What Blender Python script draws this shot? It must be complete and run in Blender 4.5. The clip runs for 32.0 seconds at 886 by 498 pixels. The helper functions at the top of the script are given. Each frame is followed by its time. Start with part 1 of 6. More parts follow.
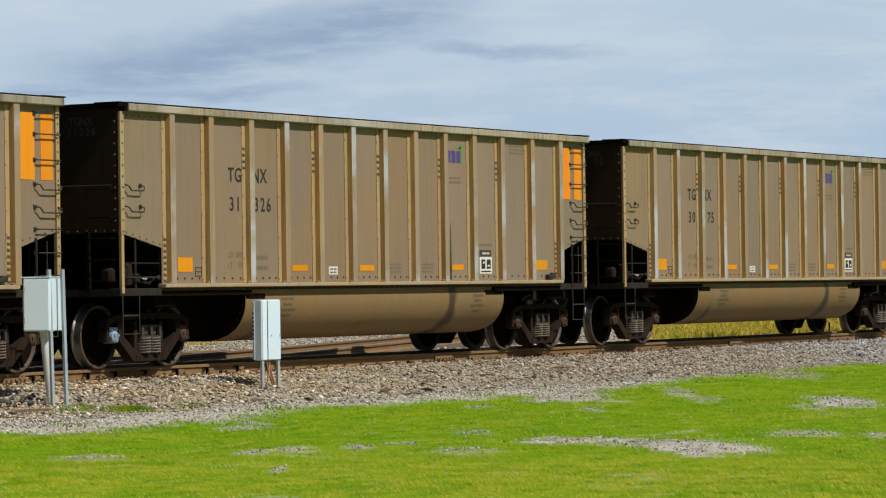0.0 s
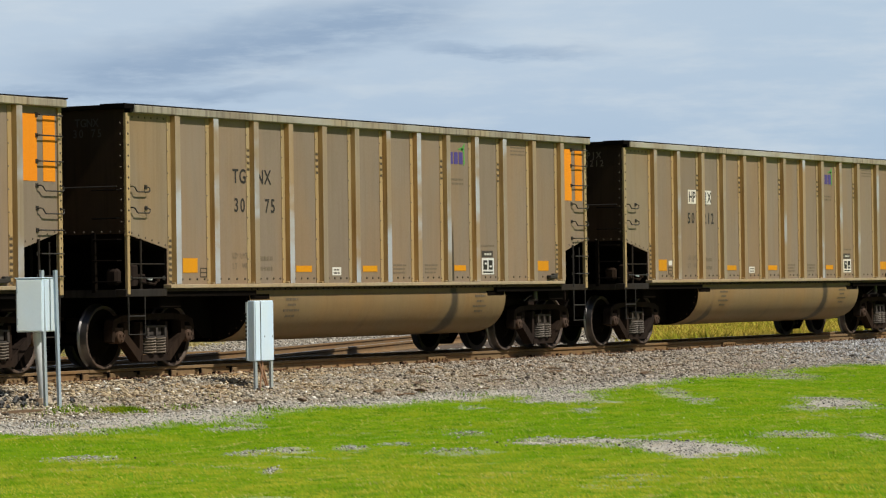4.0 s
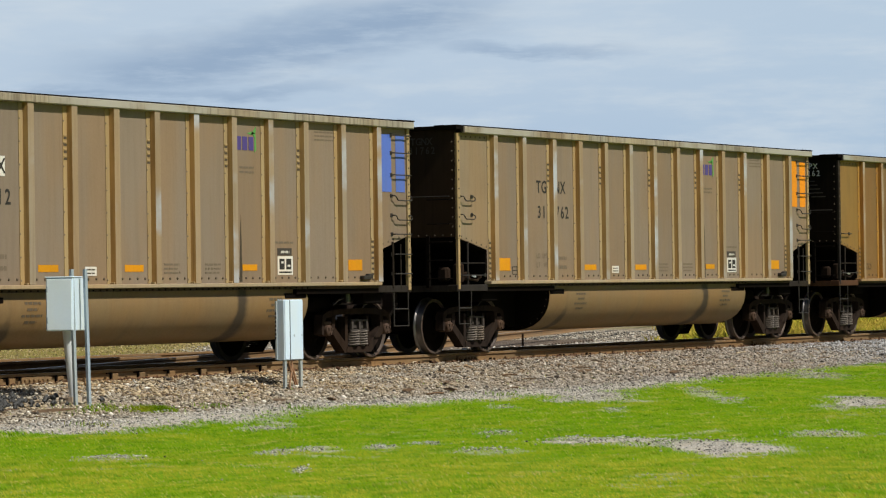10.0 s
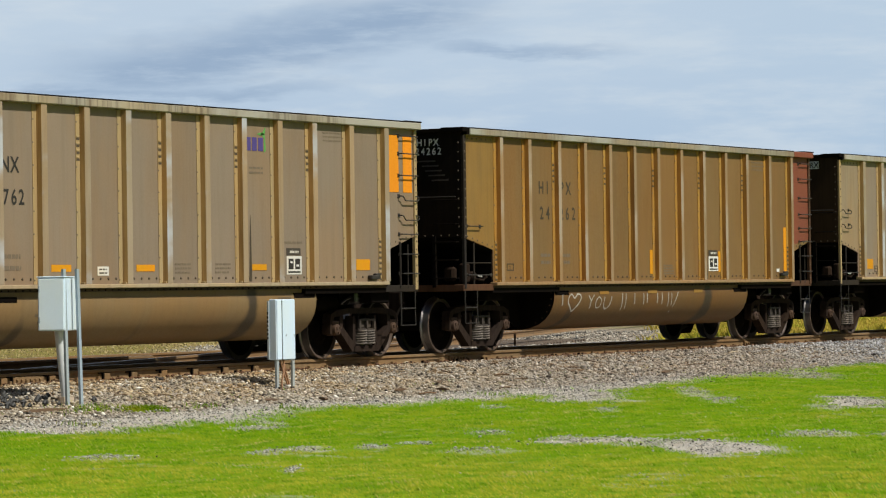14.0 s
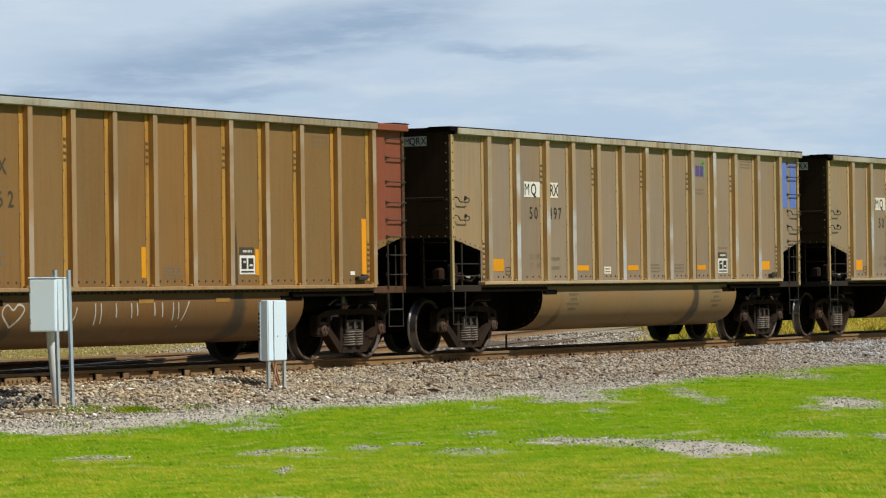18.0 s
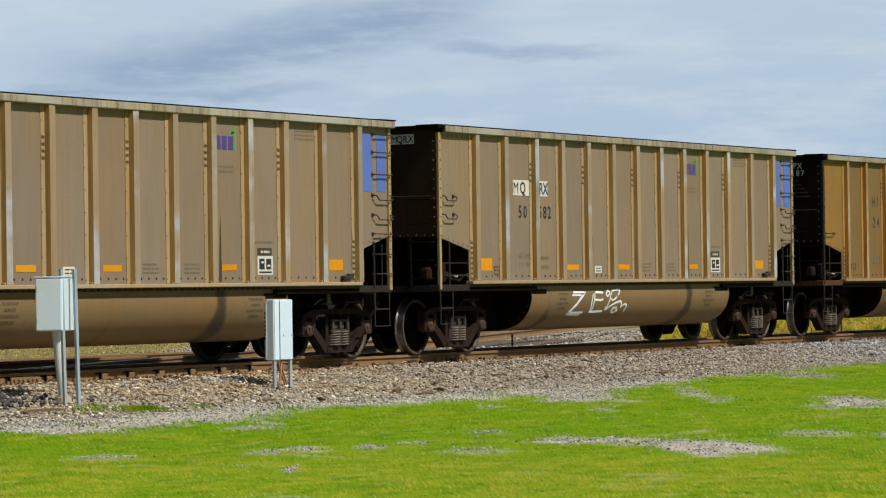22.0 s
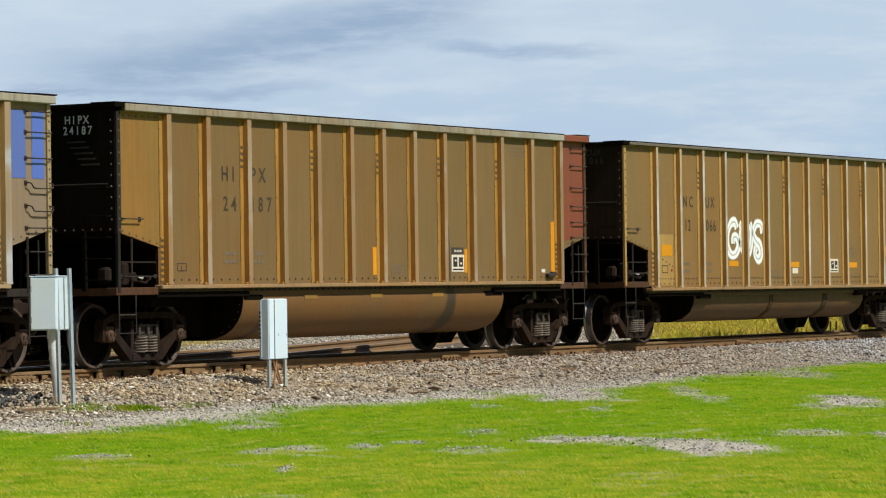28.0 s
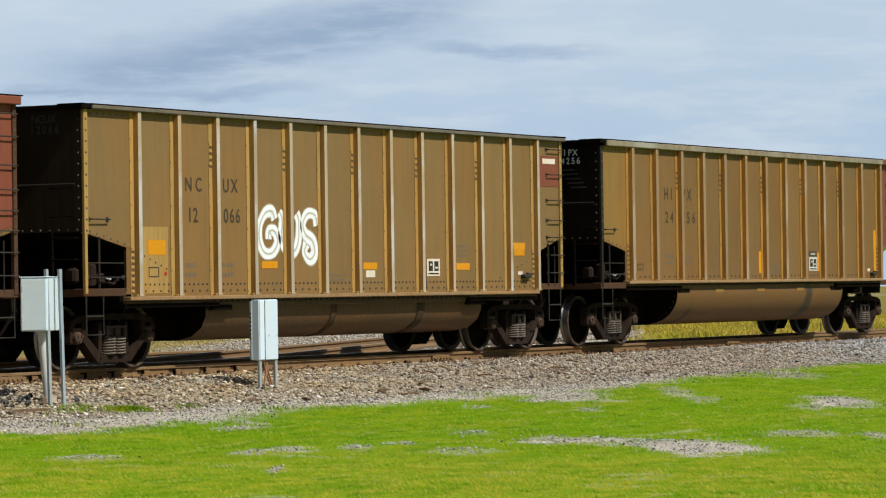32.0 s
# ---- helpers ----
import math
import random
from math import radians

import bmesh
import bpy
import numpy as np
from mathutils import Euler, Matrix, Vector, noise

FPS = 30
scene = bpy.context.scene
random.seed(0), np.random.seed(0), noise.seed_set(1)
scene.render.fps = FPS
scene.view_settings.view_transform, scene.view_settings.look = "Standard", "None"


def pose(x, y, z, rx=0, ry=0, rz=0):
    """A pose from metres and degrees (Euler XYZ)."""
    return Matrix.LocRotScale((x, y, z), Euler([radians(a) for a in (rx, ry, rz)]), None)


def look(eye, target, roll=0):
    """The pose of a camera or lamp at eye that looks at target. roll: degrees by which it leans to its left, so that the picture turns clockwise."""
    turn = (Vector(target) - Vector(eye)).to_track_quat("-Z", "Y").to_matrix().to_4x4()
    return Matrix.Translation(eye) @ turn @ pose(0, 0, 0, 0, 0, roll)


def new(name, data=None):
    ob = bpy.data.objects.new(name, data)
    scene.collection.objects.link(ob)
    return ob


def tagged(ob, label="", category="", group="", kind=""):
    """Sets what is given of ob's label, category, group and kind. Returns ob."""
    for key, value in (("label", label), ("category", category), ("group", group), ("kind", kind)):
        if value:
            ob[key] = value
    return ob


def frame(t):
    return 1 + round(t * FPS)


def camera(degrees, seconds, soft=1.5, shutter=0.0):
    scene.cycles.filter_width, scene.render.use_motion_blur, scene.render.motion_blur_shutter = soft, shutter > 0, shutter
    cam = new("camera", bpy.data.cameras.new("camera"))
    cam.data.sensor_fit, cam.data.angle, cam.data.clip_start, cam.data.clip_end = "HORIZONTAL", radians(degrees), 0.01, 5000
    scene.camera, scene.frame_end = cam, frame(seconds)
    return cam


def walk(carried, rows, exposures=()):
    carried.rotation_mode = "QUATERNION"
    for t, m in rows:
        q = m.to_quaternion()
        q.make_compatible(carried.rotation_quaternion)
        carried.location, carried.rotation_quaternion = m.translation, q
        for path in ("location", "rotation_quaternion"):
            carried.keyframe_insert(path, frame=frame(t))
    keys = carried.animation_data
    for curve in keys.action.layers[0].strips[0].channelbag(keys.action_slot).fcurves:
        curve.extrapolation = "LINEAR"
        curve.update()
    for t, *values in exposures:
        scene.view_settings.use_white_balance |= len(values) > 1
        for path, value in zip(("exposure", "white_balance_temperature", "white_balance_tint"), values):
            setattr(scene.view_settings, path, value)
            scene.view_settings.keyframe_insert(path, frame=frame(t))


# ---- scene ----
# plan: x runs along the track, y across it (the train's near side faces -y), z up from the rail tops
cam = camera(15.04, 32.0, soft=1.2)
EYE = (-39.07, -28.30, 1.06)
ROLL = 0.82
PAN = [(0.0, -61.041, 0.699), (0.5, -61.057, 0.699), (1.0, -61.086, 0.699), (1.5, -61.101, 0.702), (2.0, -61.116, 0.705), (2.5, -61.13, 0.705), (3.0, -61.145, 0.708), (3.5, -61.16, 0.711), (5.5, -61.13, 0.711), (6.0, -61.086, 0.711), (6.5, -61.057, 0.714), (7.0, -61.071, 0.714), (7.5, -61.1, 0.714), (8.0, -61.116, 0.711), (8.5, -61.13, 0.708), (9.0, -60.968, 0.708), (9.5, -60.849, 0.705), (10.0, -60.657, 0.702), (10.5, -60.657, 0.702), (11.0, -60.761, 0.699), (11.5, -60.835, 0.693), (12.0, -60.894, 0.69), (12.5, -60.953, 0.687), (13.0, -60.776, 0.687), (13.5, -60.776, 0.693), (15.5, -60.894, 0.699), (16.0, -60.924, 0.705), (16.5, -60.953, 0.711), (17.0, -60.924, 0.714), (17.5, -60.968, 0.714), (18.0, -60.938, 0.711), (18.5, -60.983, 0.708), (19.0, -61.027, 0.705), (19.5, -61.057, 0.702), (20.0, -61.086, 0.699), (20.5, -61.041, 0.699), (21.0, -61.057, 0.696), (21.5, -60.909, 0.699), (22.0, -60.835, 0.699), (22.5, -60.865, 0.699), (23.0, -60.938, 0.699), (23.5, -60.983, 0.702), (24.0, -60.953, 0.693), (24.5, -60.997, 0.69), (26.5, -60.835, 0.687), (27.0, -60.894, 0.684), (27.5, -60.938, 0.681), (28.0, -60.924, 0.684), (28.5, -60.968, 0.684), (29.0, -60.835, 0.687), (29.5, -60.894, 0.687), (30.0, -60.938, 0.687), (30.5, -60.983, 0.69), (31.0, -61.027, 0.693), (31.5, -61.057, 0.693), (32.0, -61.086, 0.696)]
walk(cam, [(t, pose(*EYE, 90 + tilt, ROLL, yaw)) for t, yaw, tilt in PAN],
     [(t, 0.13 + e) for t, e in ((0, 0), (9, 0), (12, 0.04), (13, 0.03), (16, 0.10), (18, 0.09), (19, 0.06), (20, 0.0), (23, 0.0), (24, 0.01), (27, 0.12), (28, 0.12), (29, 0.10), (30, 0.09), (32, 0.07))])

# ---- light ----
SUN_TO = Vector((-0.035, -0.64, 0.76)).normalized()
sun = new("sun", bpy.data.lights.new("sun", "SUN"))
sun.data.energy, sun.data.angle, sun.data.color = 4.7, radians(0.6), (0.97, 0.95, 0.87)
sun.matrix_world = look((0, 0, 60), Vector((0, 0, 60)) - SUN_TO)
world = bpy.data.worlds.new("sky")
scene.world = world
world.use_nodes = True
wn = world.node_tree
sky = wn.nodes.new("ShaderNodeTexSky")
sky.sky_type, sky.sun_disc = "NISHITA", False
sky.sun_elevation = math.asin(SUN_TO.z)
sky.sun_rotation = math.atan2(SUN_TO.x, SUN_TO.y)
wn.links.new(sky.outputs[0], wn.nodes["Background"].inputs[0])
wn.nodes["Background"].inputs[1].default_value = 0.050


# ---- materials ----
class Nodes:
    """A small builder for node materials."""

    def __init__(self, name):
        self.mat = bpy.data.materials.new(name)
        self.mat.use_nodes = True
        self.t = self.mat.node_tree
        self.bsdf = self.t.nodes["Principled BSDF"]
        co = self.t.nodes.new("ShaderNodeTexCoord").outputs["Object"]
        shift = self.node("ShaderNodeVectorMath", operation="MULTIPLY_ADD")
        self.t.links.new(self.rand(), shift.inputs[0])
        shift.inputs[1].default_value = (37, 23, 11)
        self.t.links.new(co, shift.inputs[2])
        self.raw, self.co = co, shift.outputs[0]

    def node(self, kind, **props):
        n = self.t.nodes.new(kind)
        for k, v in props.items():
            setattr(n, k, v)
        return n

    def put(self, sock, v):
        if isinstance(v, bpy.types.NodeSocket):
            self.t.links.new(v, sock)
        elif isinstance(v, tuple) and len(v) == 3 and sock.type == "RGBA":
            sock.default_value = (*v, 1)
        else:
            sock.default_value = v

    def noise(self, scale, detail=4.0, stretch=(1, 1, 1), rough=0.55, co=None):
        m = self.node("ShaderNodeMapping")
        self.put(m.inputs["Scale"], tuple(stretch))
        self.t.links.new(co or self.co, m.inputs["Vector"])
        n = self.node("ShaderNodeTexNoise")
        n.inputs["Scale"].default_value, n.inputs["Detail"].default_value, n.inputs["Roughness"].default_value = scale, detail, rough
        self.t.links.new(m.outputs[0], n.inputs["Vector"])
        return n.outputs["Fac"]

    def ramp(self, v, lo, hi, a=0.0, b=1.0):
        n = self.node("ShaderNodeMapRange", interpolation_type="SMOOTHSTEP")
        for i, x in enumerate((v, lo, hi, a, b)):
            self.put(n.inputs[i], x)
        return n.outputs[0]

    def math(self, op, a, b=0.0, c=0.0):
        n = self.node("ShaderNodeMath", operation=op)
        for i, x in enumerate((a, b, c)):
            self.put(n.inputs[i], x)
        return n.outputs[0]

    def mix(self, fac, a, b, mode="MIX"):
        n = self.node("ShaderNodeMix", data_type="RGBA", blend_type=mode)
        for i, x in ((0, fac), (6, a), (7, b)):
            self.put(n.inputs[i], x)
        return n.outputs[2]

    def xyz(self, co=None):
        n = self.node("ShaderNodeSeparateXYZ")
        self.t.links.new(co or self.raw, n.inputs[0])
        return n.outputs

    def rand(self):
        return self.node("ShaderNodeObjectInfo").outputs["Random"]

    def bump(self, h, strength=0.3, dist=0.01):
        n = self.node("ShaderNodeBump")
        n.inputs["Strength"].default_value, n.inputs["Distance"].default_value = strength, dist
        self.t.links.new(h, n.inputs["Height"])
        self.t.links.new(n.outputs[0], self.bsdf.inputs["Normal"])

    def done(self, color, rough=0.6, metal=0.0, spec=0.3):
        self.put(self.bsdf.inputs["Base Color"], color)
        self.put(self.bsdf.inputs["Roughness"], rough)
        self.put(self.bsdf.inputs["Metallic"], metal)
        self.put(self.bsdf.inputs["Specular IOR Level"], spec)
        return self.mat


def worn(name, base, dirt, rough=0.6, metal=0.0, streak=0.5, patch=None, spec=0.3, bump=0.15, vary=0.08, seams=False):
    """Painted or bare metal with dirt in streaks and blotches; patch: a second colour that shows in worn places."""
    n = Nodes(name)
    blot = n.ramp(n.noise(1.3, 5), 0.35, 0.75)
    run = n.ramp(n.noise(2.2, 5, (6, 6, 0.35)), 0.42, 0.72)
    fine = n.noise(38, 3)
    col = n.mix(n.math("MULTIPLY", run, streak), base, dirt)
    col = n.mix(n.math("MULTIPLY", blot, streak * 0.6), col, dirt)
    warm = n.ramp(n.noise(0.55, 4, (1.6, 1, 0.5)), 0.38, 0.68)
    col = n.mix(warm, col, n.mix(1.0, col, (1.10, 0.97, 0.80), "MULTIPLY"))
    if patch:
        col = n.mix(n.ramp(n.noise(0.9, 4, (0.6, 0.6, 0.9)), 0.50, 0.66), col, patch)
    if seams:
        # grime smeared along two welded seams across the tub
        x, y, z = n.xyz()
        wob = n.math("MULTIPLY", n.math("SUBTRACT", n.noise(1.6, 5, (1.5, 1, 1)), 0.5), 0.32)
        # the smear spreads towards the foot of the tub
        foot = n.ramp(z, 0.45, 0.85, 1.0, 0.0)
        for at, wide, more, much in ((9.74, 0.20, 0.10, 0.92), (4.02, 0.05, 0.13, 0.75), (6.9, 0.04, 0.05, 0.18)):
            d = n.math("ABSOLUTE", n.math("SUBTRACT", n.math("ADD", x, wob), at))
            w = n.math("ADD", n.math("MULTIPLY", foot, more), wide)
            strong = much if at > 9 else n.math("MULTIPLY", n.math("ADD", foot, 0.15), much)
            col = n.mix(n.math("MULTIPLY", n.ramp(n.math("DIVIDE", d, w), 0.35, 1.0, 1.0, 0.0), strong), col, (0.040, 0.029, 0.019))
    dark = tuple(c * (1 - vary) for c in (1, 1, 1))
    col = n.mix(fine, col, n.mix(1.0, col, dark, "MULTIPLY"))
    col = n.mix(n.rand(), col, n.mix(1.0, col, (1 - vary * 1.5,) * 3, "MULTIPLY"))
    if bump:
        n.bump(n.noise(5, 4), bump, 0.01)
    return n.done(col, n.ramp(fine, 0.2, 0.9, rough - 0.08, rough + 0.1), metal, spec)


def plain(name, base, rough=0.6, metal=0.0, vary=0.25, scale=12, spec=0.3):
    n = Nodes(name)
    v = n.noise(scale, 4)
    return n.done(n.mix(v, base, tuple(c * (1 - vary) for c in base)), rough, metal, spec)


M = {
    "tan": worn("tan_paint", (0.227, 0.172, 0.123), (0.170, 0.123, 0.083), 0.55, streak=0.32),
    "tan_clean": worn("tan_paint_clean", (0.36, 0.268, 0.138), (0.245, 0.166, 0.083), 0.55, streak=0.5),
    "gold": worn("gold_brown_paint", (0.183, 0.107, 0.041), (0.137, 0.072, 0.023), 0.55, streak=0.35),
    "gold_dark": worn("gold_paint_dark", (0.176, 0.111, 0.045), (0.135, 0.080, 0.030), 0.55, streak=0.35),
    "gold_clean": worn("gold_yellow_paint", (0.37, 0.21, 0.046), (0.19, 0.095, 0.025), 0.55, streak=0.7),
    "brown": worn("brown_paint", (0.210, 0.129, 0.050), (0.158, 0.090, 0.031), 0.55, streak=0.35),
    "brown_clean": worn("ochre_paint", (0.40, 0.255, 0.08), (0.24, 0.145, 0.05), 0.55, streak=0.5),
    "belly_tan": worn("belly_tan_dust", (0.200, 0.132, 0.061), (0.144, 0.090, 0.041), 0.6, streak=0.3, seams=True),
    "belly_gold": worn("belly_gold_dust", (0.145, 0.076, 0.025), (0.106, 0.053, 0.018), 0.6, streak=0.3, seams=True),
    "belly_brown": worn("belly_brown_dust", (0.104, 0.057, 0.023), (0.058, 0.031, 0.013), 0.6, streak=0.6),
    "rib": worn("rib_aluminium", (0.305, 0.238, 0.162), (0.215, 0.156, 0.094), 0.5, 0.0, 0.5, (0.40, 0.405, 0.42)),
    "rib_brown": worn("rib_grey", (0.42, 0.36, 0.27), (0.27, 0.19, 0.105), 0.5, 0.0, 0.4, (0.50, 0.49, 0.46)),
    "rib_gold": worn("rib_gold", (0.285, 0.195, 0.112), (0.20, 0.125, 0.062), 0.5, 0.0, 0.5, (0.345, 0.265, 0.19)),
    "chord": worn("chord_aluminium", (0.345, 0.31, 0.24), (0.125, 0.092, 0.062), 0.5, 0.0, 0.85, (0.36, 0.33, 0.27)),
    "chord_gold": worn("chord_weathered", (0.285, 0.25, 0.19), (0.135, 0.098, 0.062), 0.5, 0.0, 0.7, (0.33, 0.315, 0.26)),
    "chord_thin": worn("chord_grey", (0.15, 0.135, 0.11), (0.09, 0.075, 0.055), 0.5, 0.0, 0.6),
    "sill_tan": worn("sill_tan_dust", (0.35, 0.275, 0.175), (0.23, 0.165, 0.095), 0.6, streak=0.5),
    "rust_brown": worn("rust_brown_paint", (0.085, 0.046, 0.029), (0.045, 0.026, 0.018), 0.7, streak=0.5, spec=0.05),
    "sill_gold": worn("sill_gold_dust", (0.30, 0.195, 0.098), (0.18, 0.11, 0.052), 0.6, streak=0.5),
    "flank_tan": worn("rib_flank_ochre", (0.38, 0.245, 0.095), (0.20, 0.115, 0.04), 0.55, streak=0.7),
    "flank_gold": worn("rib_flank_amber", (0.33, 0.165, 0.032), (0.15, 0.066, 0.016), 0.55, streak=0.7),
    "flank_brown": worn("rib_flank_brown", (0.33, 0.18, 0.045), (0.16, 0.08, 0.022), 0.55, streak=0.7),
    # grime on the belly bands; on the sill web it paints in shade
    "grime": worn("weld_grime_lip_shade", (0.050, 0.038, 0.026), (0.085, 0.062, 0.040), 0.8, streak=0.7, spec=0.08),
    "tan_first": worn("tan_paint_yellowed", (0.25, 0.19, 0.124), (0.192, 0.138, 0.084), 0.55, streak=0.5),
    "gold_first": worn("gold_paint_bright", (0.245, 0.14, 0.036), (0.17, 0.095, 0.03), 0.55, streak=0.5),
    # coal grime, darkened further by the shade between cars painted in
    "end": worn("end_sheet_grime_shade", (0.040, 0.026, 0.017), (0.021, 0.014, 0.009), 0.8, streak=0.4, spec=0.01),
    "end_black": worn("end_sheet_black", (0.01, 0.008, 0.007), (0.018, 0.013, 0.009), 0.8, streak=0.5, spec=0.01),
    # near black: the deep shade below the cars is put into the colour
    "under": worn("underframe_black_shaded", (0.006, 0.005, 0.0045), (0.010, 0.0075, 0.0055), 0.9, streak=0.5, spec=0.01),
    # rusty grime, with the body's shade over the trucks put into the colour
    "truck": worn("truck_rust_grime_shade", (0.031, 0.022, 0.018), (0.013, 0.0095, 0.008), 0.85, streak=0.6, spec=0.01),
    "truck_light": worn("truck_dusty_steel", (0.155, 0.130, 0.110), (0.075, 0.058, 0.046), 0.8, streak=0.6),
    "cap": worn("bearing_cap_rust", (0.075, 0.048, 0.036), (0.05, 0.034, 0.026), 0.75, streak=0.5, spec=0.08),
    "cap_blue": worn("bearing_cap_blue", (0.22, 0.30, 0.40), (0.14, 0.14, 0.14), 0.6, streak=0.3),
    "tank": plain("tank_black_enamel", (0.015, 0.014, 0.013), 0.3, 0.0, 0.3, 12, 0.5),
    "red_chalk": plain("red_chalk", (0.34, 0.11, 0.08), 0.9, vary=0.4, scale=30),
    "truck_mid": worn("truck_dull_steel", (0.055, 0.044, 0.037), (0.03, 0.023, 0.019), 0.8, streak=0.6),
    # brown taken almost to black, shade under the car included
    "wheel": worn("wheel_brown_shaded", (0.008, 0.006, 0.005), (0.005, 0.004, 0.0035), 0.75, streak=0.4, spec=0.01),
    "tread": plain("wheel_tread", (0.22, 0.20, 0.19), 0.42, 0.9, 0.3),
    "rim": worn("wheel_rim", (0.085, 0.060, 0.048), (0.044, 0.030, 0.023), 0.6, streak=0.4),
    "black_bar": plain("black_steel_bar", (0.03, 0.025, 0.02), 0.6),
    "grey_steel": worn("grey_platform_steel", (0.034, 0.030, 0.027), (0.018, 0.015, 0.013), 0.6, streak=0.5, spec=0.01),
    "orange": worn("orange_sheeting", (0.72, 0.25, 0.004), (0.62, 0.20, 0.005), 0.8, streak=0.25, bump=0.0),
    "amber": worn("amber_sticker", (0.60, 0.255, 0.004), (0.50, 0.21, 0.008), 0.5, streak=0.3, bump=0.0),
    "faded_yellow": worn("faded_yellow_sheeting", (0.27, 0.15, 0.03), (0.21, 0.12, 0.035), 0.6, streak=0.5, bump=0.0),
    "yellow": worn("yellow_sheeting", (0.640, 0.271, 0.010), (0.492, 0.213, 0.016), 0.5, streak=0.3, bump=0.0),
    "blue": worn("blue_sheeting", (0.085, 0.150, 0.50), (0.085, 0.130, 0.37), 0.5, streak=0.3, bump=0.0),
    "red": worn("faded_red_paint", (0.195, 0.056, 0.031), (0.145, 0.045, 0.026), 0.6, streak=0.5),
    "white": worn("white_sticker", (0.640, 0.631, 0.607), (0.451, 0.426, 0.385), 0.5, streak=0.3, bump=0.0),
    "ink": plain("stencil_ink", (0.028, 0.024, 0.020), 0.6),
    "faded_ink": plain("faded_ink", (0.058, 0.042, 0.026), 0.6, vary=0.3),
    "ghost_ink": plain("ghost_ink", (0.16, 0.12, 0.08), 0.6, vary=0.2),
    "belly_ink": plain("worn_belly_ink", (0.115, 0.084, 0.052), 0.6, vary=0.3),
    "white_ink": plain("white_stencil", (0.80, 0.77, 0.72), 0.6),
    "dim_ink": plain("dim_stencil", (0.058, 0.046, 0.036), 0.6),
    "violet": plain("violet_ink", (0.075, 0.052, 0.20), 0.5),
    "green": plain("green_ink", (0.10, 0.30, 0.07), 0.5),
    "spray": plain("white_spray_paint", (0.80, 0.83, 0.86), 0.5, vary=0.15),
    "spray_grey": plain("grey_spray_paint", (0.50, 0.47, 0.40), 0.5, vary=0.2),
    "overspray": plain("white_overspray", (0.44, 0.37, 0.26), 0.6, vary=0.35, scale=40),
    "chalk": plain("white_chalk", (0.47, 0.44, 0.39), 0.9, vary=0.5, scale=30),
    "lens": plain("red_lens", (0.55, 0.02, 0.02), 0.3),
    "rivet": plain("rivet_dark_tab_shade", (0.085, 0.06, 0.037), 0.6),
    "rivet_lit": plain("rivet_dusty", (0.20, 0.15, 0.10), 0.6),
    "box_white": worn("white_enamel_box", (0.64, 0.80, 0.98), (0.59, 0.74, 0.91), 0.35, streak=0.12, bump=0.03, spec=0.55),
    "cabinet_white": worn("pale_blue_enamel", (0.60, 0.74, 0.90), (0.53, 0.66, 0.80), 0.35, streak=0.2, bump=0.03, spec=0.5),
    "galv": worn("galvanised_steel", (0.34, 0.41, 0.47), (0.25, 0.29, 0.33), 0.45, 0.1, 0.4),
    "galv_light": worn("galvanised_pipe", (0.62, 0.68, 0.74), (0.48, 0.52, 0.56), 0.45, 0.1, 0.3),
    "copper": plain("cable_sheath", (0.30, 0.15, 0.07), 0.5, vary=0.4),
    "rail_side": worn("rail_rust", (0.205, 0.128, 0.060), (0.092, 0.054, 0.028), 0.85, streak=0.4),
    "rail_head": plain("rail_head_steel", (0.28, 0.25, 0.23), 0.35, 0.8, 0.3, 30),
    "tie": worn("weathered_tie", (0.13, 0.10, 0.075), (0.07, 0.05, 0.04), 0.9, streak=0.5),
    "clinker": plain("dark_clinker", (0.075, 0.073, 0.07), 0.8, vary=0.6, scale=9),
    "wood": worn("splintered_wood", (0.15, 0.098, 0.058), (0.085, 0.055, 0.034), 0.9, streak=0.5),
    "pale_wood": worn("dry_pale_wood", (0.42, 0.35, 0.25), (0.26, 0.20, 0.13), 0.9, streak=0.4),
    "rust_dirt": worn("rust_scale_dirt", (0.11, 0.055, 0.028), (0.045, 0.026, 0.016), 0.95, streak=0.6),
    "stake": worn("rusty_stake", (0.16, 0.09, 0.05), (0.09, 0.05, 0.03), 0.85, streak=0.5),
    "concrete": worn("pale_concrete", (0.50, 0.44, 0.38), (0.35, 0.30, 0.26), 0.9, streak=0.4),
}


